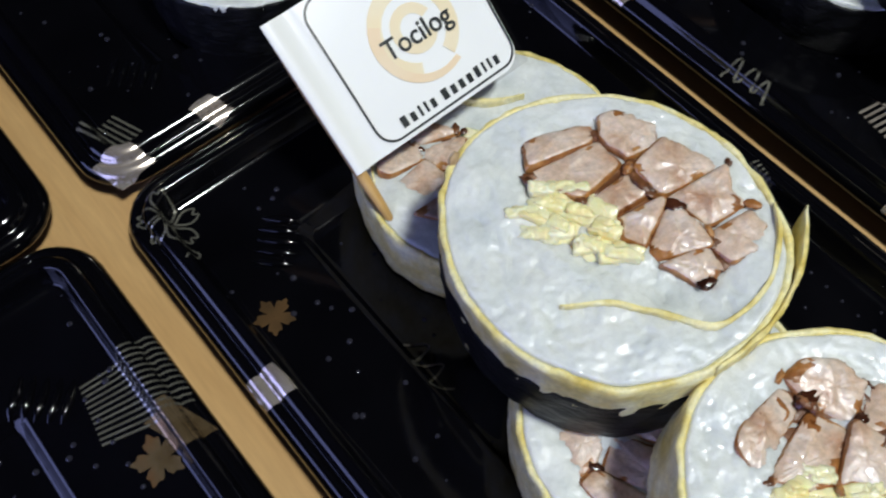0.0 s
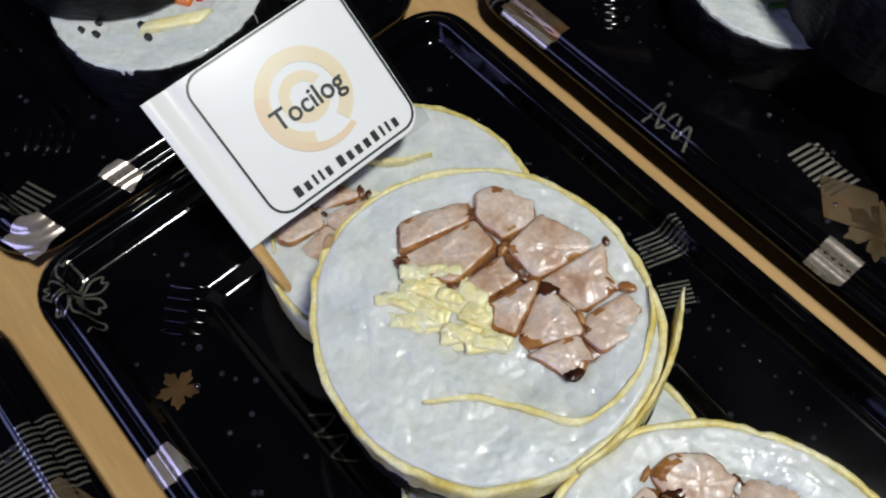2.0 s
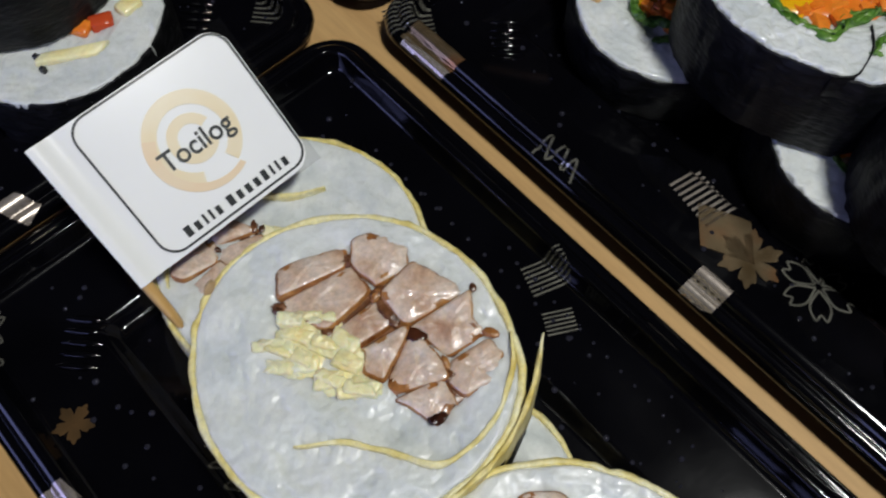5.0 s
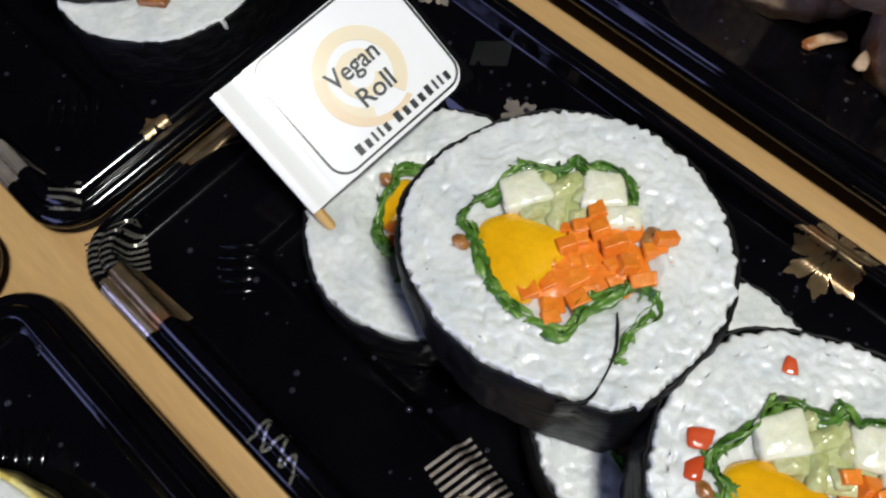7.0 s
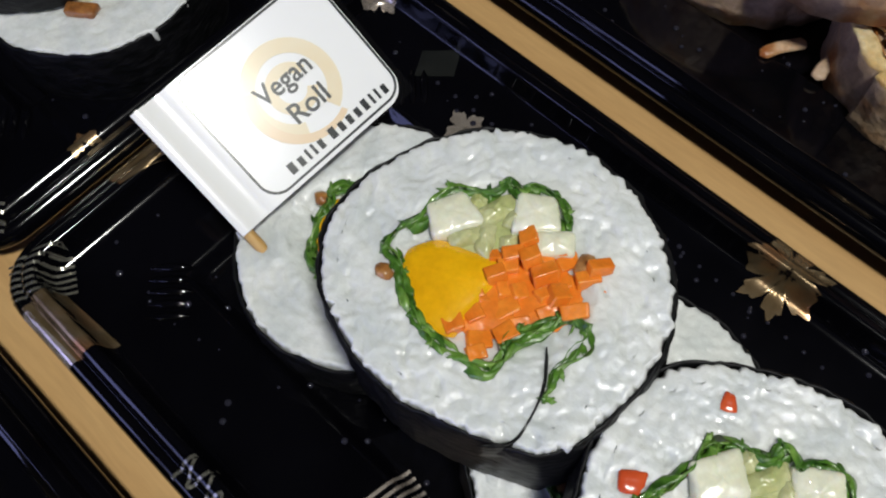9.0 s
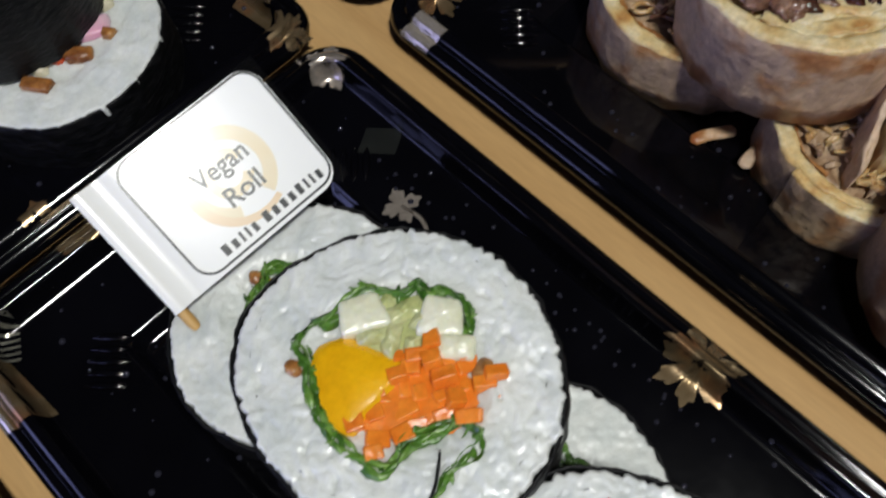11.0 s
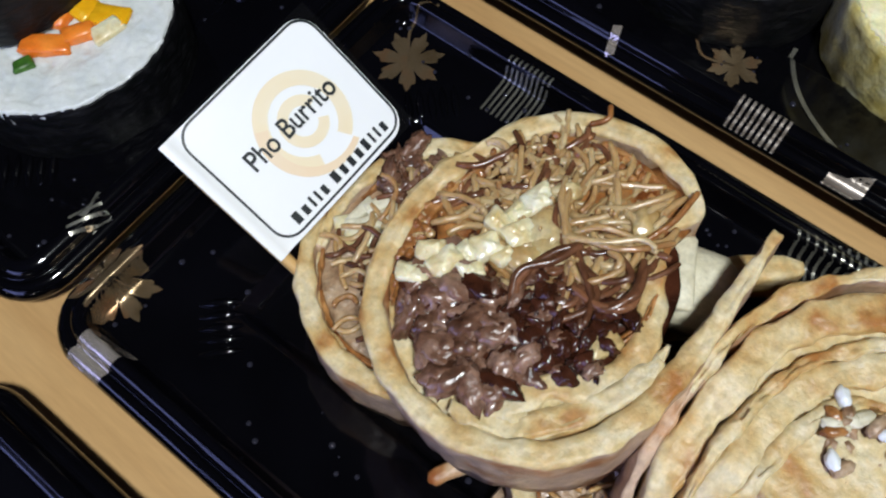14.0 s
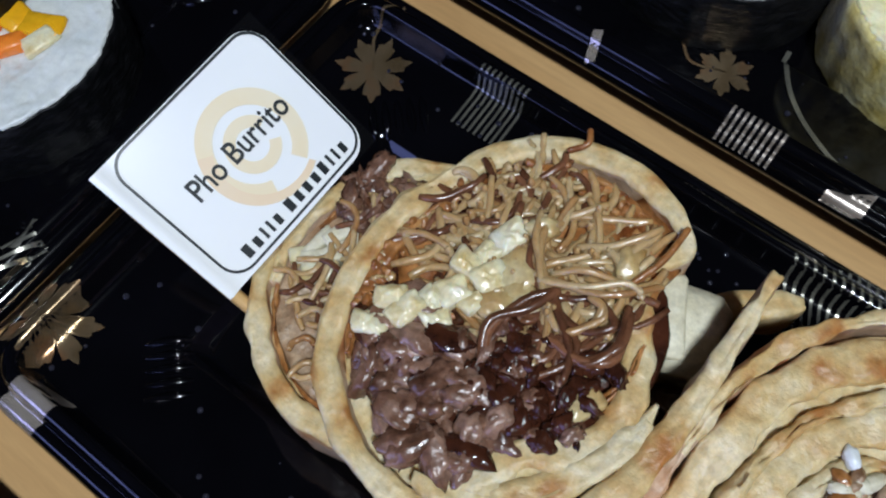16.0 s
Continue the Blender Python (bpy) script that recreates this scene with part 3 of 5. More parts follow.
def egg_roll(m, label, seed, height=2.45, rx=2.80, ry=2.66, bumps=((195, 0.22, 40), (40, 0.10, 20)), turn=0.0, rings=90, n=300):
    top = thing("egg_roll_slice", label, "sushi", m, "egg-wrapped roll slices")
    rng = random.Random(int(seed * 10))
    pts = outline(rx, ry, bumps, n, seed, 0.05)
    part("egg_wrapper", wrapper(pts, height, 0.12, seed, 0.05, -0.02), EGGWRAP, top, "thin yellow egg sheet")
    part("rice", rice_disc(pts, height - 0.1, 0.09, seed, 0.09, (-0.15, 0.55, 1.95, 1.40, 0.10), rings, 0.012, 0.28), RICE, top, "glossy packed white rice")
    c, s = math.cos(radians(turn)), math.sin(radians(turn))

    def at(p):
        return c * p[0] - s * p[1], s * p[0] + c * p[1]

    bed = [at(p) for p in PORK_REGION]
    part("glaze_bed", cut_piece([(x * 1.02, y * 1.02) for x, y in bed], 0.5, rng, 0.12, 0.0, 0.05, n=60), SAUCE, top, "brown sticky glaze", at=place(0, 0, -0.085))
    part("egg_bed", cut_piece([at((p[0] * 1.12 + 0.04, p[1] * 1.12 + 0.05)) for p in EGG_REGION], 0.5, rng, 0.08, 0.0, 0.05, n=60), EGG, top, at=place(0, 0, -0.07))
    for p, poly in packed_cells(bed, [at(p) for p in PORKS], 0.012):
        poly = [(x + rng.uniform(-0.08, 0.08), y + rng.uniform(-0.08, 0.08)) for x, y in poly]
        part("pork_piece", cut_piece(poly, 0.6, rng, 0.07, 0.03, 0.035, (rng.uniform(-0.12, 0.12), rng.uniform(-0.12, 0.12)), 3, 64, 0.16), [PORK, RUST], top, at=place(0, 0, 0.03 + rng.uniform(-0.06, 0.06)))
        for x, y in poly:
            if rng.random() < 0.15:
                add("glaze", blob(rng.uniform(0.14, 0.30) * CM, rng.uniform(0.10, 0.18) * CM, 0.08 * CM, rng, 0.4), rng.choice((SAUCE, RUST)), top, x, y, 0.01, rng.uniform(0, 180))
    for x, y, w in SAUCES:
        px, py = at((x, y))
        add("glaze", blob(w * 0.95 * CM, w * 0.55 * CM, 0.09 * CM, rng, 0.5), rng.choice((SAUCE, SAUCE, DARKSAUCE)), top, px, py, -0.005, rng.uniform(0, 90) + turn)
    for x, y in EGGS * 3:
        px, py = at((x + rng.uniform(-0.08, 0.08), y + rng.uniform(-0.08, 0.08)))
        shape = quad(px, py, rng.uniform(0.40, 0.72), rng.uniform(0.18, 0.30), 32 + turn + rng.uniform(-25, 25), rng, 0.14)
        part("egg_strip", cut_piece(shape, 0.5, rng, 0.035, 0.02, 0.05, (rng.uniform(-0.16, 0.16), rng.uniform(-0.16, 0.16)), 1, 36), EGG, top, at=place(0, 0, 0.04 + rng.uniform(-0.07, 0.06)))
    line = [at(p) for p in ((0.45, -1.62), (0.92, -1.0), (1.47, -0.62), (2.20, -0.16), (2.38, 0.45), (2.28, 1.15), (1.88, 1.85), (1.48, 2.22))]
    strip(line, 0.10, 0.5, rng, seed, 60, EGGWRAP, top, "egg_fold", 0.075, 0.03)
    return top


def egg_flap(top):
    # Dark band round the lower part of the roll's side.
    under = outline(2.85, 2.71, ((195, 0.22, 40), (40, 0.10, 20)), 110, 1.0, 0.05)
    part("seaweed_band", wrapper(under, 1.65, 0.05, 2.0, 0.05, 0.0), NORI, top, "black band round the lower side", at=place(0, 0, -0.72))
    rng = random.Random(4)
    strip([(2.72, -0.6), (2.80, 0.3), (2.66, 1.2), (2.30, 1.95), (1.85, 2.60)], 0.09, 1.2, rng, 3.3, 34, EGGWRAP, top, "loose_egg_edge", 0.02, 0.04)
    add("rice_bit", blob(0.18 * CM, 0.3 * CM, 0.3 * CM, rng), mottled("browned_rice", [(0.35, 0.22, 0.10), (0.5, 0.36, 0.2)], 200, 0.4), top, -2.80, -0.98, -0.05, 20)


big_egg = egg_roll(slice_frame(9.42, 6.05, 5.38, 0.05, 0.07), "thick egg-wrapped rice roll slice with pork cubes on top", 1.0)
egg_flap(big_egg)
egg_roll(slice_frame(15.05, 5.75, 5.30, 0.02, 0.03), "egg-wrapped rice roll slice with pork beside another slice", 2.3, turn=25)
egg_roll(slice_frame(5.80, 7.05, 2.58, 0, 0), "egg-wrapped rice roll slice lying under another slice", 3.1, 1.55, rx=2.92, ry=2.92, turn=190, rings=50, n=200)
egg_roll(slice_frame(12.15, 5.60, 2.86, 0, 0), "egg-wrapped rice roll slice wedged under two slices", 4.7, 1.85, rx=2.7, ry=2.8, turn=120, rings=50, n=200)

# ---- vegetable rolls ----
LEAF_TOP = [(0.32, 1.24), (-0.05, 1.54), (-0.52, 1.43), (-0.60, 1.20), (-0.93, 1.26), (-0.98, 0.92), (-1.42, 0.69), (-1.56, 0.45), (-1.56, -0.1), (-1.65, -0.65), (-1.55, -0.94)]
LEAF_LOW = [(-1.55, -0.94), (-1.2, -0.99), (-0.9, -1.2), (-0.48, -1.44), (0.0, -1.52), (0.43, -1.54), (0.90, -1.33), (0.99, -1.02), (0.96, -0.70), (1.14, -0.30), (1.31, 0.11), (1.55, 0.1)]
LEAF_END = [(1.55, 0.10), (1.81, -0.02), (1.76, -0.4), (1.79, -0.82), (1.83, -1.11)]
MANGO_REGION = [(-1.32, -0.67), (-1.07, -0.19), (-0.53, -0.05), (-0.15, 0.15), (0.08, -0.15), (0.12, -0.62), (0.10, -0.93), (0.22, -1.24), (-0.16, -1.42), (-0.7, -1.30), (-1.1, -1.0)]
CARROT_REGION = [(-0.19, 0.16), (0.0, 0.62), (0.24, 0.74), (0.63, 0.87), (1.11, 1.04), (1.40, 0.71), (1.36, 0.22), (1.05, -0.15), (0.80, -0.53), (0.71, -1.21), (0.22, -1.22), (0.07, -0.9), (0.05, -0.5)]
CUKES = [(-1.16, 0.21, 0.80, 0.62, 65), (-0.18, 1.05, 0.72, 0.68, 38), (0.36, 0.86, 0.56, 0.46, 40)]
PALES = [(-0.72, 0.67, 0.34, 0.75, -20), (-0.50, 0.24, 0.30, 0.62, 30), (-0.76, 0.06, 0.26, 0.55, -40), (-0.42, 0.80, 0.30, 0.4, 20), (-1.05, 0.70, 0.3, 0.3, 30), (-0.22, 0.42, 0.3, 0.35, 50)]


def veg_roll(m, label, seed, height=2.45, rx=2.66, ry=2.52, bumps=((207, 0.30, 28), (-33, 0.25, 16)), turn=0.0, seam=True, fill=1.0, rings=100, n=330):
    top = thing("vegetable_roll_slice", label, "sushi", m, "vegetable roll slices")
    rng = random.Random(int(seed * 10))
    pts = outline(rx, ry, bumps, n, seed, 0.06)
    part("seaweed_wrapper", wrapper(pts, height, 0.06, seed, 0.06, -0.05), NORI, top, "wrinkled black seaweed sheet")
    part("rice", rice_disc(pts, height - 0.1, 0.06, seed, 0.05, (-0.05, -0.05, 1.45, 1.28, 0.14), rings, 0.012, 0.40, 0.12), RICE, top, "sticky white rice")
    c, s = math.cos(radians(turn)), math.sin(radians(turn))

    def at(x, y):
        return fill * (c * x - s * y), fill * (s * x + c * y)

    for x, y, w, h, t, mat in ((0.65, 0.05, 1.5, 1.2, 40, CARROT), (-0.5, 0.6, 1.9, 1.1, 35, PALECUKE), (0.25, -0.6, 1.1, 0.9, 30, CARROT)):
        px, py = at(x, y)
        add("filling_bed", blob(w * CM, h * CM, 0.22 * CM, rng, 0.3), mat, top, px, py, -0.14, t + turn)
    part("mango_piece", cut_piece([at(p[0] * 1.08 + 0.03, p[1] * 1.08 + 0.03) for p in MANGO_REGION], 0.6, rng, 0.14, 0.06, 0.004, (0.02, -0.03), 4, 60), MANGO, top, "wet yellow mango piece", at=place(0, 0, 0.03))
    crng = random.Random(int(seed * 7))
    seeds = []
    while len(seeds) < 30:
        p = (crng.uniform(-0.2, 1.4), crng.uniform(-1.25, 1.05))
        near = sum((p[1] - a[1]) * (b[0] - a[0]) - (p[0] - a[0]) * (b[1] - a[1]) > 0.02 for a, b in zip(CARROT_REGION, CARROT_REGION[1:] + CARROT_REGION[:1]))
        if near <= 2 and all(math.hypot(p[0] - q[0], p[1] - q[1]) > 0.19 for q in seeds):
            seeds.append(p)
    for x, y in seeds:
        px, py = at(x, y)
        stick = quad(0, 0, rng.uniform(0.20, 0.28) * fill, rng.uniform(0.26, 0.42) * fill, rng.uniform(-14, 14), rng, 0.06)
        add("carrot_strip", cut_piece(stick, 0.8, rng, 0.014, 0.0, 0.008, (0, 0), 0, 28), CARROT, top, px, py, 0.06 + rng.uniform(-0.12, 0.12), -35 + turn, rng.uniform(-26, 16), rng.uniform(-24, 20))
    for x, y, w, h, t in CUKES:
        px, py = at(x, y)
        part("cucumber_cube", cut_piece(quad(px, py, w * fill, h * fill, t + turn, rng, 0.08), 0.6, rng, 0.07, 0.03, 0.02, (rng.uniform(-0.08, 0.08), rng.uniform(-0.08, 0.08)), 2, 44), CUCUMBER, top, at=place(0, 0, 0.10))
    for x, y, w, h, t in PALES:
        px, py = at(x, y)
        part("cucumber_core", cut_piece(quad(px, py, w * fill, h * fill, t + turn, rng, 0.15), 0.4, rng, 0.10, 0.05, 0.04, (0, 0), 3, 32), PALECUKE, top, at=place(0, 0, 0.02 + rng.uniform(-0.03, 0.05)))
    px, py = at(1.0, 0.98)
    part("pepper_piece", cut_piece(quad(px, py, 0.5 * fill, 0.36 * fill, 20, rng), 0.4, rng, 0.08, 0.04, 0.04, (0, 0), 2, 32), RUST, top, at=place(0, 0, 0.02))
    px, py = at(-1.30, -1.20)
    add("brown_bean", blob(0.34 * CM, 0.26 * CM, 0.2 * CM, rng), RUST, top, px, py, -0.02)
    for q, path in enumerate((LEAF_TOP, LEAF_LOW, LEAF_END)):
        for lay in range(3):
            off = 0.92 + 0.035 * lay
            wavy = [at(p[0] * off + rng.uniform(-0.05, 0.05), p[1] * off + rng.uniform(-0.05, 0.05)) for p in (path if lay != 1 else smooth_path([(u, v, 0) for u, v in path], 2 * len(path)))]
            strip(wavy, 0.055 + 0.05 * (lay == 1), 0.5, rng, seed + 3 * q + lay, 120, LETTUCE, top, "lettuce_leaf", 0.0 + 0.03 * lay, 0.13)
        for px, py, _ in smooth_path([(u, v, 0) for u, v in path], 2 * len(path)):
            if rng.random() < 0.6:
                lx, ly = at(px * 0.97 + rng.uniform(-0.08, 0.08), py * 0.97 + rng.uniform(-0.08, 0.08))
                add("lettuce_frill", blob(rng.uniform(0.15, 0.34) * CM, rng.uniform(0.04, 0.09) * CM, rng.uniform(0.08, 0.16) * CM, rng, 0.9), LETTUCE, top, lx, ly, 0.0, rng.uniform(0, 180), rng.uniform(-40, 40), rng.uniform(-40, 40))
    if seam:
        strip([at(*p) for p in ((1.33, -0.48), (1.48, -0.66), (1.70, -0.99), (1.84, -1.45), (1.86, -1.87), (1.55, -2.2))], 0.05, 0.6, rng, seed, 30, NORI, top, "seaweed_end", 0.03, 0.02)
    return top


veg_roll(slice_frame(9.78, 19.0, 5.32, 0.05, 0.0), "seaweed-wrapped rice roll slice with mango, carrot and cucumber", 5.2)
second_veg = veg_roll(slice_frame(15.1, 18.35, 5.25, 0.03, 0.0), "seaweed-wrapped rice roll slice with mango beside another slice", 6.4, turn=-8, bumps=((160, 0.2, 30),))
prng = random.Random(9)
for x, y, w in ((-1.95, -0.45, 0.42), (-1.75, -0.85, 0.32), (-1.62, 1.35, 0.24)):
    add("red_pepper_bit", chunk(w * CM, 0.3 * CM, 0.3 * CM, prng, 0.2), TOMATO, second_veg, x, y, 0.03, 30)
veg_roll(slice_frame(6.75, 18.69, 2.52, 0, 0), "seaweed-wrapped vegetable roll slice under another slice", 7.1, 1.52, rx=2.64, ry=2.66, turn=-42, bumps=(), seam=False, rings=60, n=220, fill=0.74)
veg_roll(slice_frame(12.65, 18.95, 2.82, 0, 0), "seaweed-wrapped vegetable roll slice wedged below", 8.6, 1.85, rx=2.7, ry=2.75, turn=-20, bumps=(), seam=False, rings=60, n=220)

# ---- tortilla rolls ----
def noodle(rng, x, y, z, length, turn, mat, parent, r=0.085, bend=0.6):
    d = Vector((math.cos(turn), math.sin(turn), 0))
    p = Vector((x, y, z)) - d * length / 2
    pts = [p.copy()]
    ang = turn - bend * 0.5
    for k in range(5):
        ang += rng.uniform(-0.1, 0.45) * bend
        p = p + Vector((math.cos(ang), math.sin(ang), 0)) * length / 5 + Vector((0, 0, rng.uniform(-0.035, 0.035)))
        pts.append(p.copy())
    curve = [q * CM for q in smooth_path(pts, 16)]
    bm = bmesh.new()
    tube(bm, curve, r * CM, 7, 0.75)
    return part("noodle", bm, mat, parent)


def tortilla_roll(m, label, seed, height=2.4, kind="big"):
    top = thing("tortilla_roll_slice", label, "wrap", m, "tortilla roll slices")
    rng = random.Random(int(seed * 10))
    if kind == "big":
        strip([(1.05, 1.75), (1.26, 2.25), (0.80, 2.68), (-0.10, 2.88), (-1.05, 2.68), (-1.68, 2.18), (-2.12, 1.39), (-2.40, 0.62), (-2.48, -0.25), (-2.32, -1.14), (-1.86, -2.0), (-1.0, -2.58),
               (-0.31, -2.76), (0.45, -2.72), (1.30, -2.40), (1.95, -1.80), (2.28, -1.0), (2.42, 0.0), (2.46, 0.9), (2.46, 1.75), (2.44, 2.62)], 0.40, height, rng, seed, 300, TOASTED, top, "tortilla_sheet", 0.0, 0.06)
        strip([(0.05, -2.47), (0.50, -2.36), (1.15, -2.00), (1.62, -1.42), (1.98, -0.70), (2.10, -0.10)], 0.45, height, rng, seed + 2, 80, TORTILLA, top, "inner_tortilla", -0.03, 0.07)
        strip([(1.15, 1.3), (1.42, 0.8), (1.66, 0.35), (1.82, -0.35), (1.62, -0.9), (1.25, -1.2), (0.95, -1.5), (0.72, -1.95), (0.30, -2.3)], 0.46, height, rng, seed + 3, 120, TORTILLA, top, "folded_tortilla", -0.04, 0.08)
        strip([(0.62, -2.05), (1.00, -1.80), (1.40, -1.45), (1.70, -1.05)], 0.5, height, rng, seed + 6, 60, TORTILLA, top, "inner_fold", -0.06, 0.08)
        strip([(0.9, -2.35), (1.5, -1.85), (1.90, -1.1), (2.04, -0.4), (2.10, 0.15)], 0.2, 1.2, rng, seed + 8, 60, TORTILLA, top, "torn_flap", -0.05, 0.05)
        strip([(0.75, 2.30), (-0.10, 2.48), (-0.98, 2.28), (-1.52, 1.80), (-1.86, 1.20), (-2.10, 0.52), (-2.18, -0.25), (-2.04, -1.05), (-1.70, -1.70)], 0.20, 0.6, rng, seed + 9, 120, RUST, top, "glaze_line", -0.03, 0.08, "orange-brown oily line")
        strip([(1.55, 0.75), (1.58, 0.30), (1.45, -0.40), (1.10, -0.95), (0.55, -1.25)], 0.12, 0.5, rng, seed + 10, 60, RUST, top, "glaze_line", -0.07, 0.06)
        inside, hollow = outline(2.24, 2.42, ((300, -0.35, 35),), 80, seed, 0.1), -0.12
    elif kind == "fold":
        # sheets folded over one another, sagging where they leave the stack
        for k, (path, width, z, mat) in enumerate((
                ([(-2.0, -4.1, -1.6), (-2.55, -2.7, -0.7), (-2.66, -0.95, 0), (-2.33, 0.55, 0.05), (-1.60, 1.70, 0.05), (-0.6, 2.35), (0.6, 2.5), (1.8, 1.9), (2.5, 0.6), (2.3, -1.0)], 0.26, 0.02, TOASTED),
                ([(-1.78, -3.5, -1.1), (-2.16, -2.6, -0.4), (-2.22, -0.9, 0), (-1.95, 0.30, 0.03), (-1.36, 1.15, 0.03), (-0.4, 1.85), (0.6, 2.05), (1.7, 1.5), (2.1, 0.3)], 0.56, -0.06, TORTILLA),
                ([(-1.76, -2.95, -0.6), (-1.88, -2.2, -0.1), (-1.82, -1.2), (-1.60, -0.2), (-1.10, 0.60), (-0.4, 1.30), (0.5, 1.6), (1.3, 1.1)], 0.20, 0.03, TORTILLA),
                ([(-1.58, -2.85, -0.5), (-1.58, -2.0), (-1.52, -1.1), (-1.30, -0.25), (-0.85, 0.40), (-0.2, 0.95), (0.6, 1.1)], 0.50, -0.04, TORTILLA),
                ([(-1.40, -2.8, -0.6), (-1.22, -1.9, -0.08), (-1.12, -1.1, -0.04), (-0.95, -0.5, -0.05), (-0.6, 0.0, -0.05), (-0.1, 0.3, -0.05)], 0.24, 0.02, TORTILLA),
                ([(-1.35, -3.5, -1.2), (-1.08, -2.5, -0.6), (-0.92, -1.6, -0.3), (-0.6, -1.1, -0.25), (0.1, -0.9, -0.2), (1.0, -1.2, -0.2)], 0.30, 0.0, TOASTED))):
            strip(path, width, 2.2 if k < 2 else 1.6, rng, seed + 1.7 * k, 220, mat, top, "tortilla_sheet", z, 0.09)
    else:
        pts = []
        for k in range(26):
            a = TAU * 1.12 * k / 25 + seed
            r = 2.62 - 0.26 * k / 25 + 0.10 * wave(math.cos(a), math.sin(a), seed, 1.5)
            pts.append((r * math.cos(a), r * math.sin(a) * 1.06))
        strip(pts, 0.40, height, rng, seed, 260, TOASTED, top, "tortilla_sheet", 0.0, 0.07)
        strip([(q[0] * 0.89, q[1] * 0.89) for q in pts[:24]], 0.08, 0.5, rng, seed + 9, 160, RUST, top, "glaze_line", -0.09, 0.07)
        inside, hollow = outline(2.46, 2.46, (), 80, seed, 0.1), -0.20
    whole = outline(2.5, 2.75, ((20, -1.0, 45),), 90, seed, 0.05) if kind == "big" else outline(2.3 if kind == "fold" else 2.55, 2.4 if kind == "fold" else 2.65, (), 90, seed, 0.05)
    part("tortilla_core", rice_disc(whole, height - 0.2, 0.1, seed + 3, 0.05, (0, 0, 1, 1, 0), 24, 0.05), TORTILLA, top, "pressed pale tortilla layers", at=place(0.15 if kind == "fold" else 0, 0, -0.16 if kind == "fold" else -0.34))
    if kind == "fold":
        inside, hollow = outline(0.95, 1.1, (), 80, seed, 0.12), -0.20
    bed = rice_disc(inside, height - 0.5, 0.1, seed, 0.12, (0, 0, 1, 1, 0), 26, 0.07)
    part("filling", bed, DARKSAUCE if kind == "big" else MEAT, top, "dark sauced filling" if kind == "big" else "tan shredded filling", at=place(-0.25 if kind == "big" else 0, 0.1 if kind == "big" else -0.3 if kind == "fold" else 0, hollow))
    return top, rng


big, rng = tortilla_roll(slice_frame(9.6, 31.3, 5.40, 0.07, 0.06), "cut tortilla wrap with noodles, beef and dark sauce", 1.2)
add("glazed_crumb", blob(1.5 * CM, 1.6 * CM, 0.5 * CM, rng, 0.4), RUST, big, 0.55, 1.85, -0.22, 30)
INNER = [(-1.80, -1.62), (-2.12, -1.1), (-2.34, -0.5), (-2.34, 0.55), (-1.90, 1.70), (-0.95, 2.46), (0.15, 2.52), (0.80, 2.28), (1.0, 1.7)]
for x, y, _ in smooth_path([(u, v, 0) for u, v in INNER], 150):
    f = rng.uniform(0.80, 0.98)
    add("glazed_crumb", blob(rng.uniform(0.10, 0.22) * CM, rng.uniform(0.08, 0.16) * CM, 0.14 * CM, rng, 0.3), rng.choice((RUST, RUST, RUST, NOODLE)), big, (x + 0.4) * f - 0.4, (y - 0.3) * f + 0.3, -0.10 + rng.uniform(-0.06, 0.08), rng.uniform(0, 180))


def strand(pts, mat, r, jitter=0.0):
    """A long noodle through the points (cm)."""
    way = [Vector((x + rng.uniform(-jitter, jitter), y + rng.uniform(-jitter, jitter), z + rng.uniform(-0.5, 0.5) * jitter)) * CM for x, y, z in pts]
    bm = bmesh.new()
    tube(bm, smooth_path(way, 40), r * CM, 8, 0.75)
    part("noodle", bm, mat, big)


for x, y, w, h in ((-0.9, 0.7, 2.2, 2.0), (-0.3, 1.5, 2.0, 1.6), (-1.5, 0.0, 1.4, 1.8), (0.45, 1.2, 1.6, 1.6)):
    add("noodle_bed", blob(w * CM, h * CM, 0.24 * CM, rng, 0.4), RUST, big, x, y, -0.23, 40)
for k in range(330):
    x, y = rng.uniform(-2.1, 0.95), rng.uniform(-0.7, 2.35)
    if y < -0.35 * x - 0.35 or math.hypot((x + 0.5) / 1.62, (y - 0.85) / 1.55) > 1.0:
        continue
    noodle(rng, x, y, -0.05 + rng.uniform(-0.10, 0.08), rng.uniform(0.6, 1.5), rng.uniform(0.2, 1.3) + (1.4 if rng.random() < 0.25 else 0), rng.choice((NOODLE, NOODLE, NOODLE, NOODLE, DARKNOODLE)), big, rng.uniform(0.055, 0.070), rng.uniform(0.8, 2.2))
for k in range(46):
    x, y = rng.uniform(-1.9, 0.5), rng.uniform(0.3, 2.3)
    if math.hypot((x + 0.5) / 1.5, (y - 1.0) / 1.25) < 1:
        add("noodle_end", blob(0.11 * CM, 0.11 * CM, 0.3 * CM, rng, 0.15), NOODLE, big, x, y, 0.02 + rng.uniform(-0.05, 0.05))
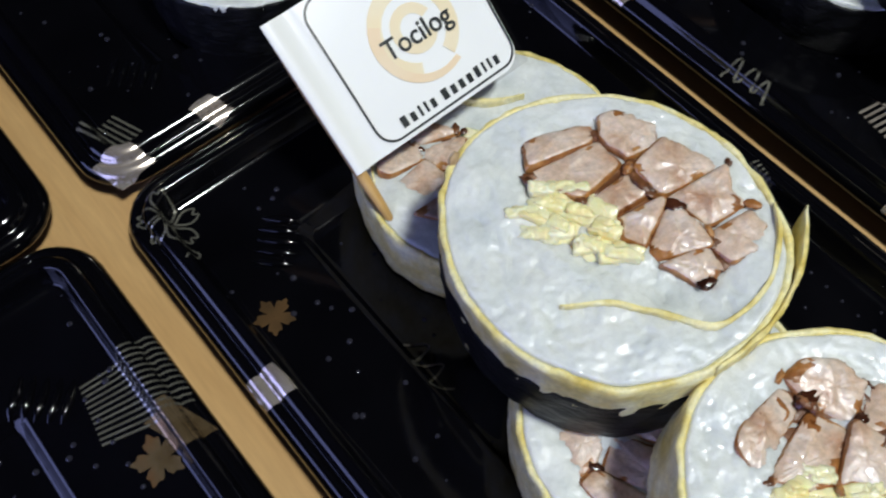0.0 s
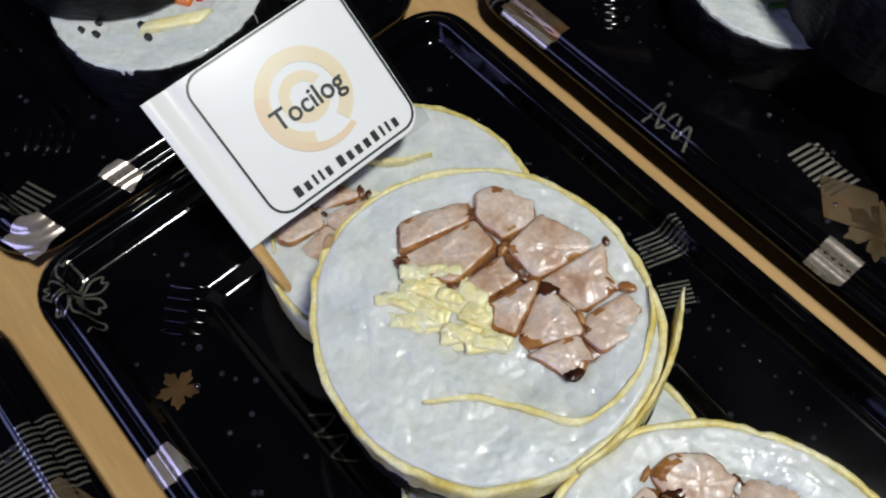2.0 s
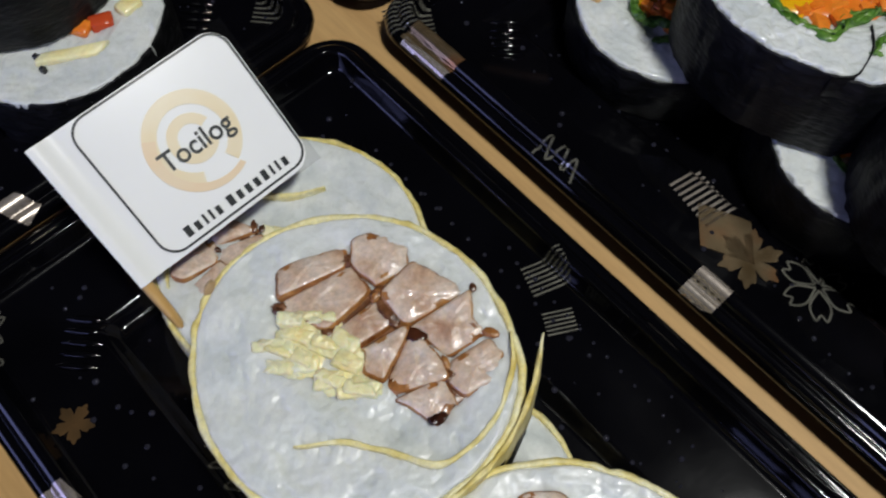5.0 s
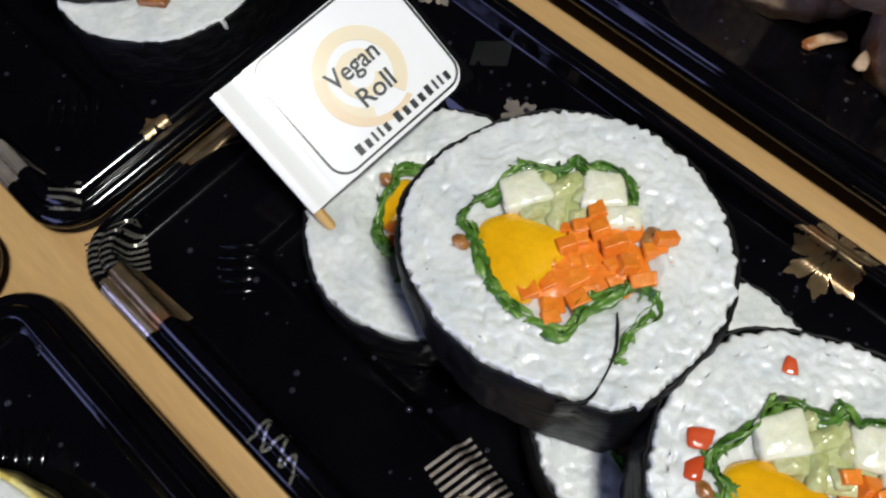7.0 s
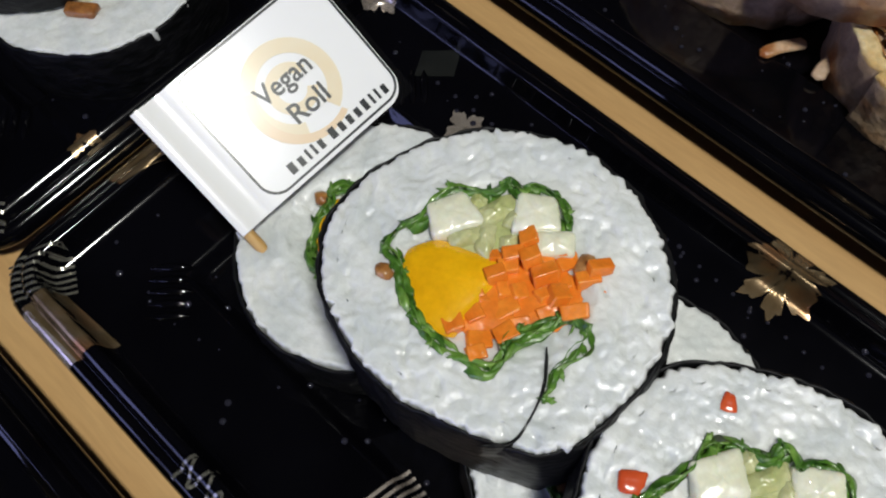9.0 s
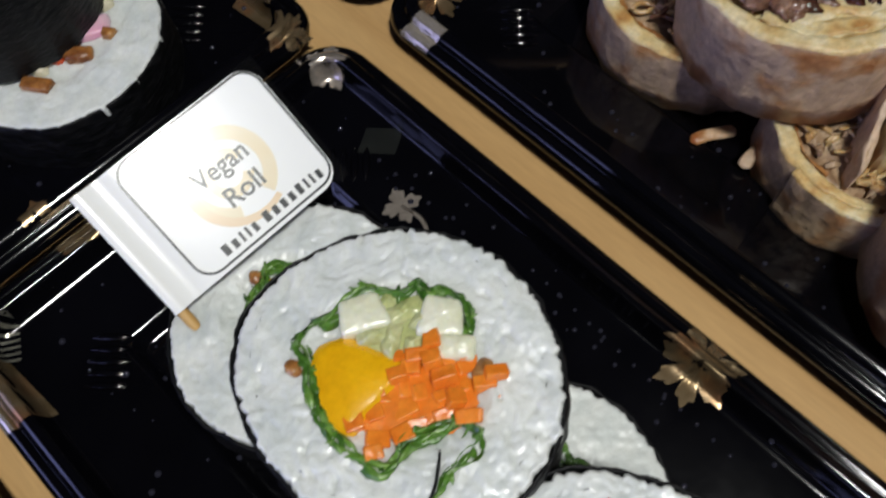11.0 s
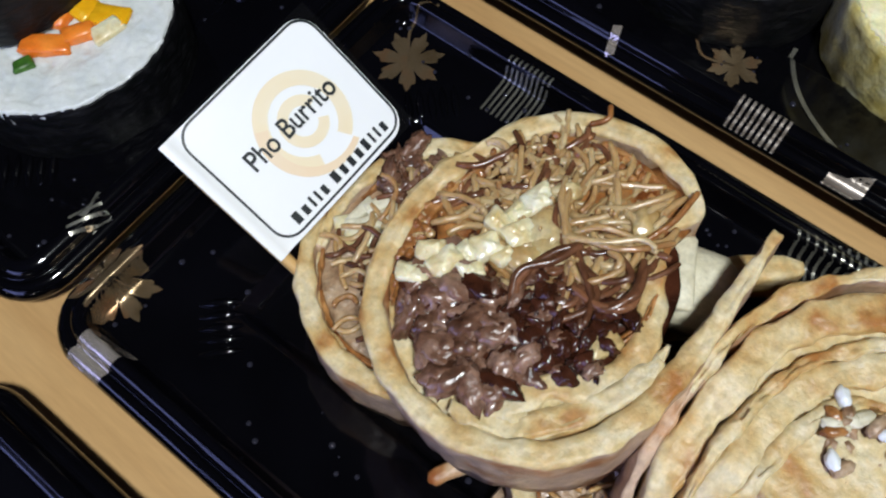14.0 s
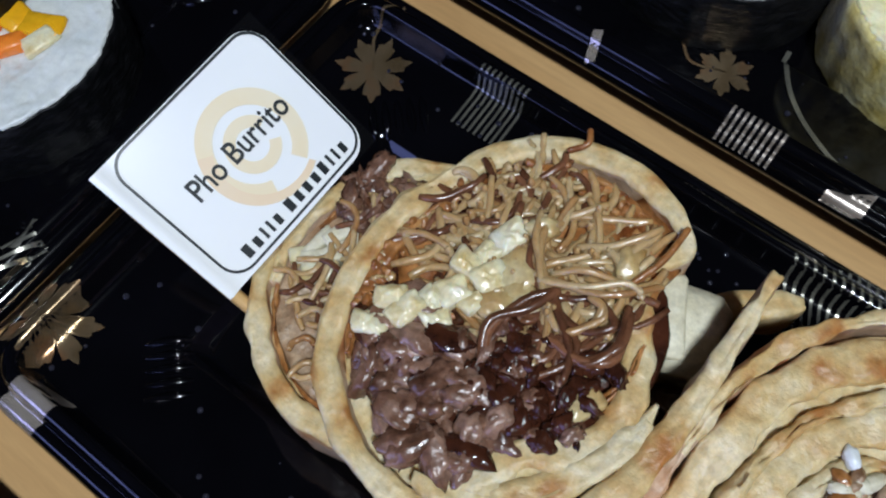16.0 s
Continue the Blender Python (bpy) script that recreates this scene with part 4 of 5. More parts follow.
for k in range(3):
    strand([(-0.62, 1.70, 0.05), (-0.28, 0.92, 0.14), (0.25, 0.38, 0.10), (0.72, 0.36, 0.06), (0.95, 0.78, 0.10), (0.62, 0.98, 0.12)], NOODLE if k else DARKNOODLE, 0.062, 0.14)
    strand([(-0.15, 0.75, 0.10), (0.45, 0.98, 0.16), (0.9, 1.12, 0.16), (1.30, 1.40, 0.12)], NOODLE, 0.055, 0.16)
    strand([(-0.10, -0.72, 0.02), (-0.24, -0.25, 0.10), (-0.08, 0.30, 0.12), (0.25, 0.70, 0.08)], DARKNOODLE, 0.07, 0.10)
    strand([(1.10, 1.00, 0.06), (1.30, 0.42, 0.08), (1.02, 0.06, 0.06), (0.55, 0.12, 0.02), (0.2, -0.1, 0.0)], DARKNOODLE, 0.07, 0.10)
for k in range(9):
    noodle(rng, rng.uniform(-0.1, 0.9), rng.uniform(-0.2, 0.9), 0.02 + rng.uniform(-0.06, 0.08), rng.uniform(0.8, 1.4), rng.uniform(0.3, 2.0), DARKNOODLE, big, 0.062, 1.7)
strand([(0.95, 1.35, 0.10), (1.12, 1.85, 0.14), (1.16, 2.45, 0.18)], RUST, 0.05)
strand([(-0.95, 2.62, 0.04), (-0.75, 2.85, 0.10), (-0.85, 3.08, 0.12)], RUST, 0.05)
for x, y, w in ((-1.69, -1.16, 0.50), (-1.37, -0.77, 0.52), (-1.03, -0.17, 0.56), (-1.10, 0.27, 0.46), (-0.84, 1.01, 0.52), (-1.22, -0.50, 0.44), (-1.66, -0.72, 0.42), (-0.98, 0.60, 0.42), (-0.68, -0.10, 0.44), (-0.72, 0.30, 0.46), (-0.98, -0.62, 0.40)):
    part("tofu_cube", cut_piece(quad(x, y, w * rng.uniform(0.9, 1.1), w * rng.uniform(0.7, 0.95), rng.uniform(0, 90), rng, 0.12), 0.5, rng, 0.06, 0.04, 0.05, (rng.uniform(-0.2, 0.2), rng.uniform(-0.2, 0.2)), 2, 36), POTATO, big, at=place(0, 0, 0.17 + rng.uniform(-0.05, 0.05)))
for x, y, w, h in ((-0.52, 0.08, 0.8, 0.6), (-0.44, 0.62, 0.8, 0.7), (-0.55, 1.38, 0.5, 0.4), (0.74, 1.57, 0.6, 0.4), (-0.2, 0.35, 0.6, 0.5)):
    add("stewed_onion", blob(w * CM, h * CM, 0.34 * CM, rng, 0.4), AMBER, big, x, y, 0.0, rng.uniform(0, 90))
for k in range(120):
    x, y = rng.uniform(-1.9, 0.7), rng.uniform(-2.3, -0.5)
    if y > -0.85 - 0.32 * x or y < -2.25 + 0.75 * max(0, x - 0.1) or math.hypot(x, y) > 2.28:
        continue
    add("beef_piece", blob(rng.uniform(0.40, 0.85) * CM, rng.uniform(0.26, 0.50) * CM, rng.uniform(0.2, 0.40) * CM, rng, 0.38), rng.choice((BEEF, BEEF, BEEF, BEEF, DARKSAUCE)), big, x, y, -0.08 + rng.uniform(-0.10, 0.12), rng.uniform(0, 180), rng.uniform(-25, 25))
for k in range(84):
    x, y = rng.uniform(-0.2, 1.5), rng.uniform(-1.15, 0.2)
    add("sauce_lump", blob(rng.uniform(0.2, 0.5) * CM, rng.uniform(0.16, 0.36) * CM, 0.25 * CM, rng, 0.5), rng.choice((DARKSAUCE, DARKSAUCE, DARKSAUCE, BEEF)), big, x, y, -0.04 + rng.uniform(-0.08, 0.08), rng.uniform(0, 180))
part("pickle_piece", cut_piece(quad(1.30, -0.40, 0.62, 0.40, 60, rng, 0.1), 0.5, rng, 0.08, 0.03, 0.03, (0, 0), 2, 36), AMBER, big, at=place(0, 0, 0.04))

low, rng = tortilla_roll(slice_frame(7.38, 31.38, 2.84, 0, 0), "cut tortilla wrap lying under another slice", 2.9, 1.85, "low")
for k in range(130):
    a, r = rng.uniform(0, TAU), 2.0 * math.sqrt(rng.random())
    noodle(rng, r * math.cos(a), r * math.sin(a), 0.08 + rng.uniform(-0.09, 0.10), rng.uniform(0.6, 1.3), rng.uniform(0, 3), rng.choice((NOODLE, NOODLE, DARKNOODLE)), low, 0.06, 1.8)
for k in range(26):
    add("beef_piece", blob(rng.uniform(0.35, 0.8) * CM, rng.uniform(0.25, 0.45) * CM, 0.3 * CM, rng, 0.7), BEEF, low, rng.uniform(-2.0, -0.9), rng.uniform(0.5, 1.7), 0.05 + rng.uniform(-0.08, 0.06), rng.uniform(0, 180), rng.uniform(-20, 20))
for x, y, t in ((-1.62, 0.25, 70), (-1.45, -0.02, 60), (-1.85, -0.12, 85), (-1.70, -0.38, 40), (-1.30, 0.30, 80)):
    add("onion_piece", chunk(0.75 * CM, 0.26 * CM, 0.3 * CM, rng, 0.15), ONION, low, x, y, 0.10, t, rng.uniform(-12, 12))
for x, y in ((-1.95, -0.55), (-1.62, -0.62), (-1.35, -0.45)):
    add("fried_tofu_cube", chunk(0.42 * CM, 0.36 * CM, 0.4 * CM, rng, 0.14, 0.3), POTATO, low, x, y, 0.08, rng.uniform(0, 90))
strip([(-2.05, 1.30), (-1.62, 1.80), (-1.05, 2.12), (-0.40, 2.25)], 0.30, 0.9, rng, 8.8, 50, TORTILLA, low, "inner_tortilla", -0.02, 0.07)
strip([(-1.55, 1.62), (-1.05, 1.86), (-0.45, 1.98)], 0.20, 0.9, rng, 9.9, 40, TORTILLA, low, "inner_tortilla", -0.05, 0.07)

low2, rng = tortilla_roll(slice_frame(12.7, 30.7, 2.82, 0, 0) @ Matrix.Diagonal((0.96, 0.96, 1, 1)), "cut tortilla wrap wedged under two slices", 4.4, 1.80, "low")
for k in range(120):
    a, r = rng.uniform(0, TAU), 2.05 * math.sqrt(rng.random())
    add("beef_shred", blob(rng.uniform(0.22, 0.5) * CM, 0.17 * CM, 0.18 * CM, rng, 0.6), rng.choice((MEAT, NOODLE, MEAT)), low2, r * math.cos(a), r * math.sin(a), rng.uniform(-0.12, 0.03), rng.uniform(0, 180))

for k in range(60):
    a, r = rng.uniform(0, TAU), 1.95 * math.sqrt(rng.random())
    noodle(rng, r * math.cos(a), r * math.sin(a), 0.02 + rng.uniform(-0.06, 0.06), rng.uniform(0.5, 1.0), rng.uniform(0, 3), NOODLE, low2, 0.05, 1.6)

fold, rng = tortilla_roll(slice_frame(14.95, 32.6, 5.05, -0.02, 0.04), "folded tortilla wrap slice with many pale layers", 1.9, 2.3, "fold")
for k in range(22):
    a, r = rng.uniform(0, TAU), 1.1 * math.sqrt(rng.random())
    add("rice_lump", blob(rng.uniform(0.25, 0.5) * CM, 0.22 * CM, 0.22 * CM, rng, 0.2), rng.choice((GRAIN, ONION, GRAIN, MEAT, RUST)), fold, r * 0.8 * math.cos(a), r * 0.8 * math.sin(a) - 0.3, -0.02, rng.uniform(0, 180))

side, rng = tortilla_roll(slice_frame(16.45, 29.2, 4.35, -0.03, 0.0), "browned tortilla wrap slice with orange noodles", 3.3, 2.3, "low")
for k in range(34):
    a, r = rng.uniform(0, TAU), 1.7 * math.sqrt(rng.random())
    noodle(rng, r * math.cos(a), r * math.sin(a), 0.08 + rng.uniform(-0.05, 0.10), rng.uniform(0.7, 1.4), rng.uniform(0, 3), rng.choice((NOODLE, NOODLE, DARKNOODLE)), side, 0.062, 1.8)
for k in range(130):
    a, r = rng.uniform(0, TAU), 2.05 * math.sqrt(rng.random())
    add("noodle_lump", blob(rng.uniform(0.2, 0.55) * CM, rng.uniform(0.12, 0.24) * CM, 0.2 * CM, rng, 0.5), rng.choice((NOODLE, AMBER, NOODLE, MEAT, RUST)), side, r * math.cos(a), r * math.sin(a), -0.06 + rng.uniform(-0.06, 0.08), rng.uniform(0, 180))
low3, rng = tortilla_roll(slice_frame(16.6, 31.6, 2.05, 0, 0), "cut tortilla wrap at the bottom of the stack", 5.6, 1.05, "low")


def shred(x, y, z, length, turn, mat, name, label, w=0.35):
    """A torn flat strip of tortilla lying in a tray."""
    rng = random.Random(int(x * 100 + y))
    top = thing(name, label, "food scrap", pose(x * CM, y * CM, z * CM, 0, 0, turn), "torn tortilla shreds")
    pts = [Vector((length * (k / 7 - 0.5), 0.03 * math.sin(k * 0.8), 0.05 * math.sin(math.pi * k / 7))) * CM for k in range(8)]
    bm = bmesh.new()
    tube(bm, smooth_path(pts, 16), w * 0.5 * CM, 8, 0.2, 0.4)
    part("shred", bm, mat, top)


for x, y, z, ln, tn in ((9.86, 28.68, 1.35, 1.15, 62), (10.87, 28.75, 1.45, 0.8, 96)):
    shred(x, y, z, ln, tn, TOASTED, "tortilla_shred", "torn pale strip of tortilla on the tray", 0.34)
cube = thing("bread_cube", "pale torn cube of bread between two wraps", "food scrap", pose(0.1160, 0.3292, 0.0480, 8, 6, 20))
part("torn_edge", chunk(0.0050, 0.0110, 0.004, random.Random(5), 0.12, 0.3, 0.2), ONION, cube, at=pose(-0.0042, 0.001, 0.0012, 0, -8, 8))
part("bread", chunk(0.0125, 0.0130, 0.013, random.Random(3), 0.14, 0.5, 0.3), ONION, cube)
piece = thing("tortilla_piece", "torn tortilla piece leaning between two wraps", "food scrap", pose(0.1215, 0.3405, 0.0400, 0, 0, 40), "torn tortilla shreds")
strip([(-0.9, 0), (0, 0.15), (0.9, 0.1)], 0.5, 0.9, random.Random(2), 7.7, 24, TORTILLA, piece, "torn_sheet")


# ---- rolls in the trays beyond ----
def plain_roll(m, label, seed, wrap, mat, bits, height=1.92, r=2.68, group="rice roll slices"):
    top = thing("rice_roll_slice", label, "sushi", m, group)
    rng = random.Random(int(seed * 10))
    pts = outline(r, r, (), 200, seed, 0.08)
    part("seaweed_wrapper" if wrap is NORI else "outer_wrapper", wrapper(pts, height, 0.07 if wrap is NORI else 0.3, seed, 0.05, -0.03), wrap, top)
    part("rice", rice_disc(pts, height - 0.1, 0.03, seed, 0.05, (0, 0, 1.5, 1.5, 0.08), 56, 0.012, 0.36, 0.1), mat, top, "packed white rice")
    for name, bmat, x, y, w, h, t in bits:
        add(name, chunk(w * CM, h * CM, 0.5 * CM, rng, 0.14, 0.25), bmat, top, x, y, 0.12, t)
    return top


plain_roll(slice_frame(-2.95, 6.65, 2.95), "white sesame rice roll slice with pepper strips", 2.1, NORI, RICE,
           [("egg_strip", EGG, 1.35, -0.35, 1.5, 0.3, 60), ("pepper_strip", CARROT, 0.75, 0.25, 0.6, 0.4, 30), ("pepper_strip", TOMATO, 1.0, 0.75, 0.6, 0.4, 70), ("cheese_cube", ONION, 0.0, -0.6, 0.9, 0.7, 60), ("egg_strip", EGG, 1.0, 1.5, 0.5, 0.5, 10)]
           + [("sesame_seed", BLACKSEED, x, y, 0.16, 0.12, 20) for x, y in ((0.95, -0.95), (1.35, -1.05), (0.45, -1.9), (0.1, -2.1), (0.2, -1.7))])
plain_roll(slice_frame(-4.8, 6.7, 5.4), "seaweed-wrapped rice roll slice stacked on another", 3.2, NORI, RICE, [("pepper_strip", CARROT, 0.2, 0.1, 0.8, 0.5, 30)], height=2.4)
plain_roll(slice_frame(-2.65, 19.2, 2.95), "white rice roll slice with crab stick and egg", 4.1, NORI, RICE,
           [("crab_stick", CRAB, 0.55, 0.75, 1.0, 0.6, 60), ("cheese_cube", ONION, 0.35, -0.75, 0.9, 0.75, 40), ("pepper_strip", TOMATO, 0.65, -0.1, 0.4, 0.75, 20), ("egg_strip", RUST, 1.0, 0.15, 0.6, 0.4, 50), ("brown_bean", RUST, 1.05, 1.0, 0.3, 0.25, 30), ("cheese_cube", ONION, 0.05, 1.3, 0.8, 0.5, 60), ("brown_bean", RUST, 0.1, 2.0, 0.4, 0.3, 10), ("glaze_bit", RUST, 1.1, -1.0, 0.7, 0.4, 35)])
plain_roll(slice_frame(-4.5, 19.0, 5.4), "seaweed-wrapped rice roll slice stacked above", 5.3, NORI, RICE, [("pepper_strip", CARROT, 0.2, 0.1, 0.8, 0.5, 30)], height=2.4)
plain_roll(slice_frame(-3.05, 30.7, 2.95), "seaweed-wrapped white rice roll slice with carrot and mango", 6.2, NORI, RICE,
           [("carrot_strip", CARROT, 0.5, -0.6, 1.1, 0.5, 40), ("carrot_strip", CARROT, 0.85, 0.1, 0.8, 0.5, 60), ("mango_piece", MANGO, 1.05, 0.8, 0.8, 0.6, 30), ("lettuce_bit", LETTUCE, 0.55, -1.25, 0.5, 0.3, 70), ("mango_piece", MANGO, 0.4, 0.6, 0.6, 0.6, 0), ("carrot_strip", CARROT, 0.0, 0.0, 0.9, 0.5, 20), ("egg_strip", POTATO, 1.3, 0.45, 0.7, 0.4, 80)])
plain_roll(slice_frame(-5.4, 31.0, 5.4), "seaweed-wrapped white rice roll slice stacked above", 7.2, NORI, RICE, [("carrot_strip", CARROT, 0.2, 0.1, 0.8, 0.5, 30)], height=2.4)
plain_roll(slice_frame(7.55, 42.75, 2.95), "pale rice roll slice under a dark slice", 8.2, NORI, RICE, [("glaze_bit", RUST, -0.4, -2.3, 0.8, 0.4, 10)])
plain_roll(slice_frame(7.30, 43.25, 5.35), "seaweed-wrapped rice roll slice on a pale slice", 9.2, NORI, RICE, [("egg_strip", EGG, 0, 0, 0.8, 0.5, 30)], height=2.4)
plain_roll(slice_frame(12.9, 43.35, 2.95), "cream egg-wrapped rice roll slice", 10.2, EGGWRAP, EGG, [("egg_strip", EGG, 0, 0, 0.8, 0.5, 30)])
plain_roll(slice_frame(12.5, 44.6, 5.35), "dark seaweed-wrapped slice on a cream slice", 11.2, NORI, RICE, [("egg_strip", EGG, 0, 0, 0.8, 0.5, 30)], height=2.4)


# ---- name flags on picks ----
def round_rect(x0, x1, y0, y1, r, seg=6):
    pts = []
    for cx, cy, a0 in ((x1 - r, y1 - r, 0), (x0 + r, y1 - r, 90), (x0 + r, y0 + r, 180), (x1 - r, y0 + r, 270)):
        pts += [(cx + r * math.cos(radians(a0 + 90 * k / seg)), cy + r * math.sin(radians(a0 + 90 * k / seg))) for k in range(seg + 1)]
    pts += pts[:1]
    # short steps, so that the print follows the card
    return [tuple(Vector(a).lerp(Vector(b), k / 12)) for a, b in zip(pts, pts[1:]) for k in range(12)] + pts[-1:]


def lettering(text, size, x, y, z, parent, shear=0.0, width=None):
    cu = bpy.data.curves.new("lettering", "FONT")
    cu.body, cu.size, cu.align_x, cu.align_y, cu.shear, cu.extrude, cu.offset = text, size, "CENTER", "CENTER", shear, 0.00003, 0.00007
    ob = bpy.data.objects.new("lettering", cu)
    scene.collection.objects.link(ob)
    me = bpy.data.meshes.new_from_object(ob.evaluated_get(bpy.context.evaluated_depsgraph_get()))
    bpy.data.objects.remove(ob)
    me.name = "lettering"
    me.materials.clear()
    me.materials.append(INK)
    out = new("lettering", me)
    out.parent = parent
    w = max(v.co.x for v in me.vertices) - min(v.co.x for v in me.vertices)
    out.matrix_local = Matrix.Translation((x, y, z)) @ Matrix.Diagonal(((width / w) if width else 1, 1, 1, 1))
    return out


def flag(tl, bl, br, lines, label, margin, logo, bar, tail=1.15, pick=0.0016, sag=0.0006):
    """A folded laminated paper flag on a bamboo pick; bl is the lower corner at the pick (cm)."""
    tl, bl, br = [Vector(p) * CM for p in (tl, bl, br)]
    h = (tl - bl).length
    ey = (tl - bl).normalized()
    n = (br - bl).cross(ey).normalized()
    ex = ey.cross(n)
    w = (br - bl).dot(ex)
    m = Matrix((ex, ey, n)).transposed().to_4x4()
    m.translation = bl
    top = thing("name_flag", label, "label", m, "name flags on picks")

    def bend(x):
        return sag * math.sin(math.pi * x / w) + (0.0010 * math.exp(-((x - 0.0012) / 0.0016) ** 2)) - 0.0004 * math.exp(-((x - margin * 0.7) / 0.0012) ** 2)

    bm = bmesh.new()
    cols = 46

    def cut_back(x):
        # the free end of the card has round corners
        r, wc = 0.0048, w - 0.0004
        return r - math.sqrt(max(0.0, r * r - max(0.0, x - (wc - r)) ** 2)) if x > wc - r else 0.0

    xs = [w * 0.86 * k / 33 for k in range(34)] + [w * 0.86 + (w * 0.14 - 0.0004) * math.sin(math.pi / 2 * k / 18) for k in range(1, 19)]
    loops = [[(x, (h * f if f == 0.5 else f * h + (1 - 2 * f) * (cut_back(x) + 0.0004)), bend(x) + z) for x in xs] for f, z in ((0, -0.0005), (0, 0), (0.5, 0.0002), (1, 0), (1, -0.0005), (0.5, -0.0004), (0, -0.0005))]
    bridge(bm, loops[1:4], closed=False)
    bridge(bm, loops[3:6] + loops[:1], closed=False)
    bridge(bm, loops[:2], closed=False)
    part("card", bm, PAPER, top, "white laminated paper card")
    bm = bmesh.new()
    loops = [[(0.004 + (w - 0.003) * k / (cols - 1), y, bend(min(w, 0.004 + (w - 0.003) * k / (cols - 1))) + z) for k in range(cols)] for y, z in ((-0.0003, -0.0006), (-0.0003, -0.0003), (h + 0.0003, -0.0003), (h + 0.0003, -0.0006), (-0.0003, -0.0006))]
    bridge(bm, loops, closed=False)
    film = part("lamination", bm, FILM, top, "clear plastic film edge")
    film.visible_shadow = False
    z = 0.00016
    # printed frame
    ins, t = 0.0006, 0.00048
    o = round_rect(margin, w - ins, ins + 0.0006, h - ins, 0.0042)
    i = round_rect(margin + t, w - ins - t, ins + 0.0006 + t, h - ins - t, 0.0038)
    bm = bmesh.new()
    bridge(bm, [[(x, y, bend(x) + 0.0002 * math.sin(math.pi * y / h) + z) for x, y in o], [(x, y, bend(x) + 0.0002 * math.sin(math.pi * y / h) + z) for x, y in i]], closed=False)
    part("printed_frame", bm, INK, top)

    def on(x, y, k=1):
        return (x, y, bend(x) + 0.0002 * math.sin(math.pi * y / h) + z * k)

    # the round mark: rings that open into a tail
    cx, cy, r = logo
    for name, r0, r1, a0, a1, mat in (("printed_ring", 0.70, 1.0, -60, 250, CREAM), ("printed_ring", 0.30, 0.52, 20, 330, CREAM), ("printed_tail", 0.72, 1.0, 150, 300, PEACH)):
        bm = bmesh.new()
        seg = 40
        inn, out = [], []
        for k in range(seg + 1):
            f = k / seg
            a = radians(a0 + (a1 - a0) * f)
            g = 1.0 + (0.28 * f if name == "printed_tail" else 0)
            thin = 1.0 if name == "printed_ring" else 1.0 - 0.55 * f
            mid, half = 0.5 * (r0 + r1) * g, 0.5 * (r1 - r0) * thin
            inn.append(on(cx + r * (mid - half) * math.cos(a), cy + r * (mid - half) * math.sin(a), 0.9 if mat is PEACH else 0.7))
            out.append(on(cx + r * (mid + half) * math.cos(a), cy + r * (mid + half) * math.sin(a), 0.9 if mat is PEACH else 0.7))
        bridge(bm, [inn, out], closed=False)
        part(name, bm, mat, top)
    for text, size, x, y, width in lines:
        lettering(text, size, x, y, bend(x) + 0.0002 * math.sin(math.pi * y / h) + z * 1.5, top, 0.0, width)
    # the maker's name, as plain bars
    x0, x1, y, bh = bar
    cells = (0.7, 0.6, 0.3, 0.3, 0.55, 0, 0.7, 0.6, 0.6, 0.6, 0.6, 0.3, 0.3, 0.55)
    tall = (1.2, 1, 1.2, 1.2, 1, 0, 1.2, 1, 1, 1, 1.2, 1.2, 1.2, 1)
    unit, a = (x1 - x0) / (sum(cells) + 0.45 * len(cells)), x0
    for cw, th in zip(cells, tall):
        b_end = a + cw * unit
        if cw:
            bm = bmesh.new()
            bridge(bm, [[on(a + (b_end - a) * k / 2, y) for k in range(3)], [on(a + (b_end - a) * k / 2, y + bh * th) for k in range(3)]], closed=False)
            part("printed_bar", bm, INK, top)
        a = b_end + 0.45 * unit
    bm = bmesh.new()
    pts = [Vector((0.0012, h * 0.98 - (h * 0.98 + tail * CM) * k / 9, -0.0003 - 0.0012 * k / 9)) for k in range(10)]
    tube(bm, pts, pick, 10, 0.6)
    part("pick", bm, BAMBOO, top, "pale bamboo pick")
    return top


flag((2.12, 4.13, 5.38), (4.815, 4.19, 3.30), (4.92, 8.62, 3.52), [("Tocilog", 0.0058, 0.0262, 0.0170, 0.0165)], "white laminated name flag on a bamboo pick reading Tocilog",
     0.0078, (0.0262, 0.0182, 0.0098), (0.0135, 0.0400, 0.0028, 0.0019), 1.2, 0.0013)
flag((2.50, 17.03, 4.34), (5.127, 17.03, 2.79), (5.286, 21.42, 3.09), [("Vegan", 0.0056, 0.0257, 0.0174, 0.0125), ("Roll", 0.0056, 0.0265, 0.0110, 0.0085)], "white laminated name flag on a bamboo pick reading Vegan Roll",
     0.0085, (0.0259, 0.0153, 0.0098), (0.0150, 0.0415, 0.0028, 0.0019), 1.15, 0.0012)
flag((2.52, 29.39, 4.61), (5.05, 29.47, 2.85), (5.20, 33.30, 3.05), [("Pho Burrito", 0.0056, 0.0204, 0.0168, 0.0228)], "white laminated name flag on a bamboo pick reading Pho Burrito",
     0.0030, (0.0225, 0.0155, 0.0098), (0.0075, 0.0350, 0.0026, 0.0020), 1.25, 0.0013)


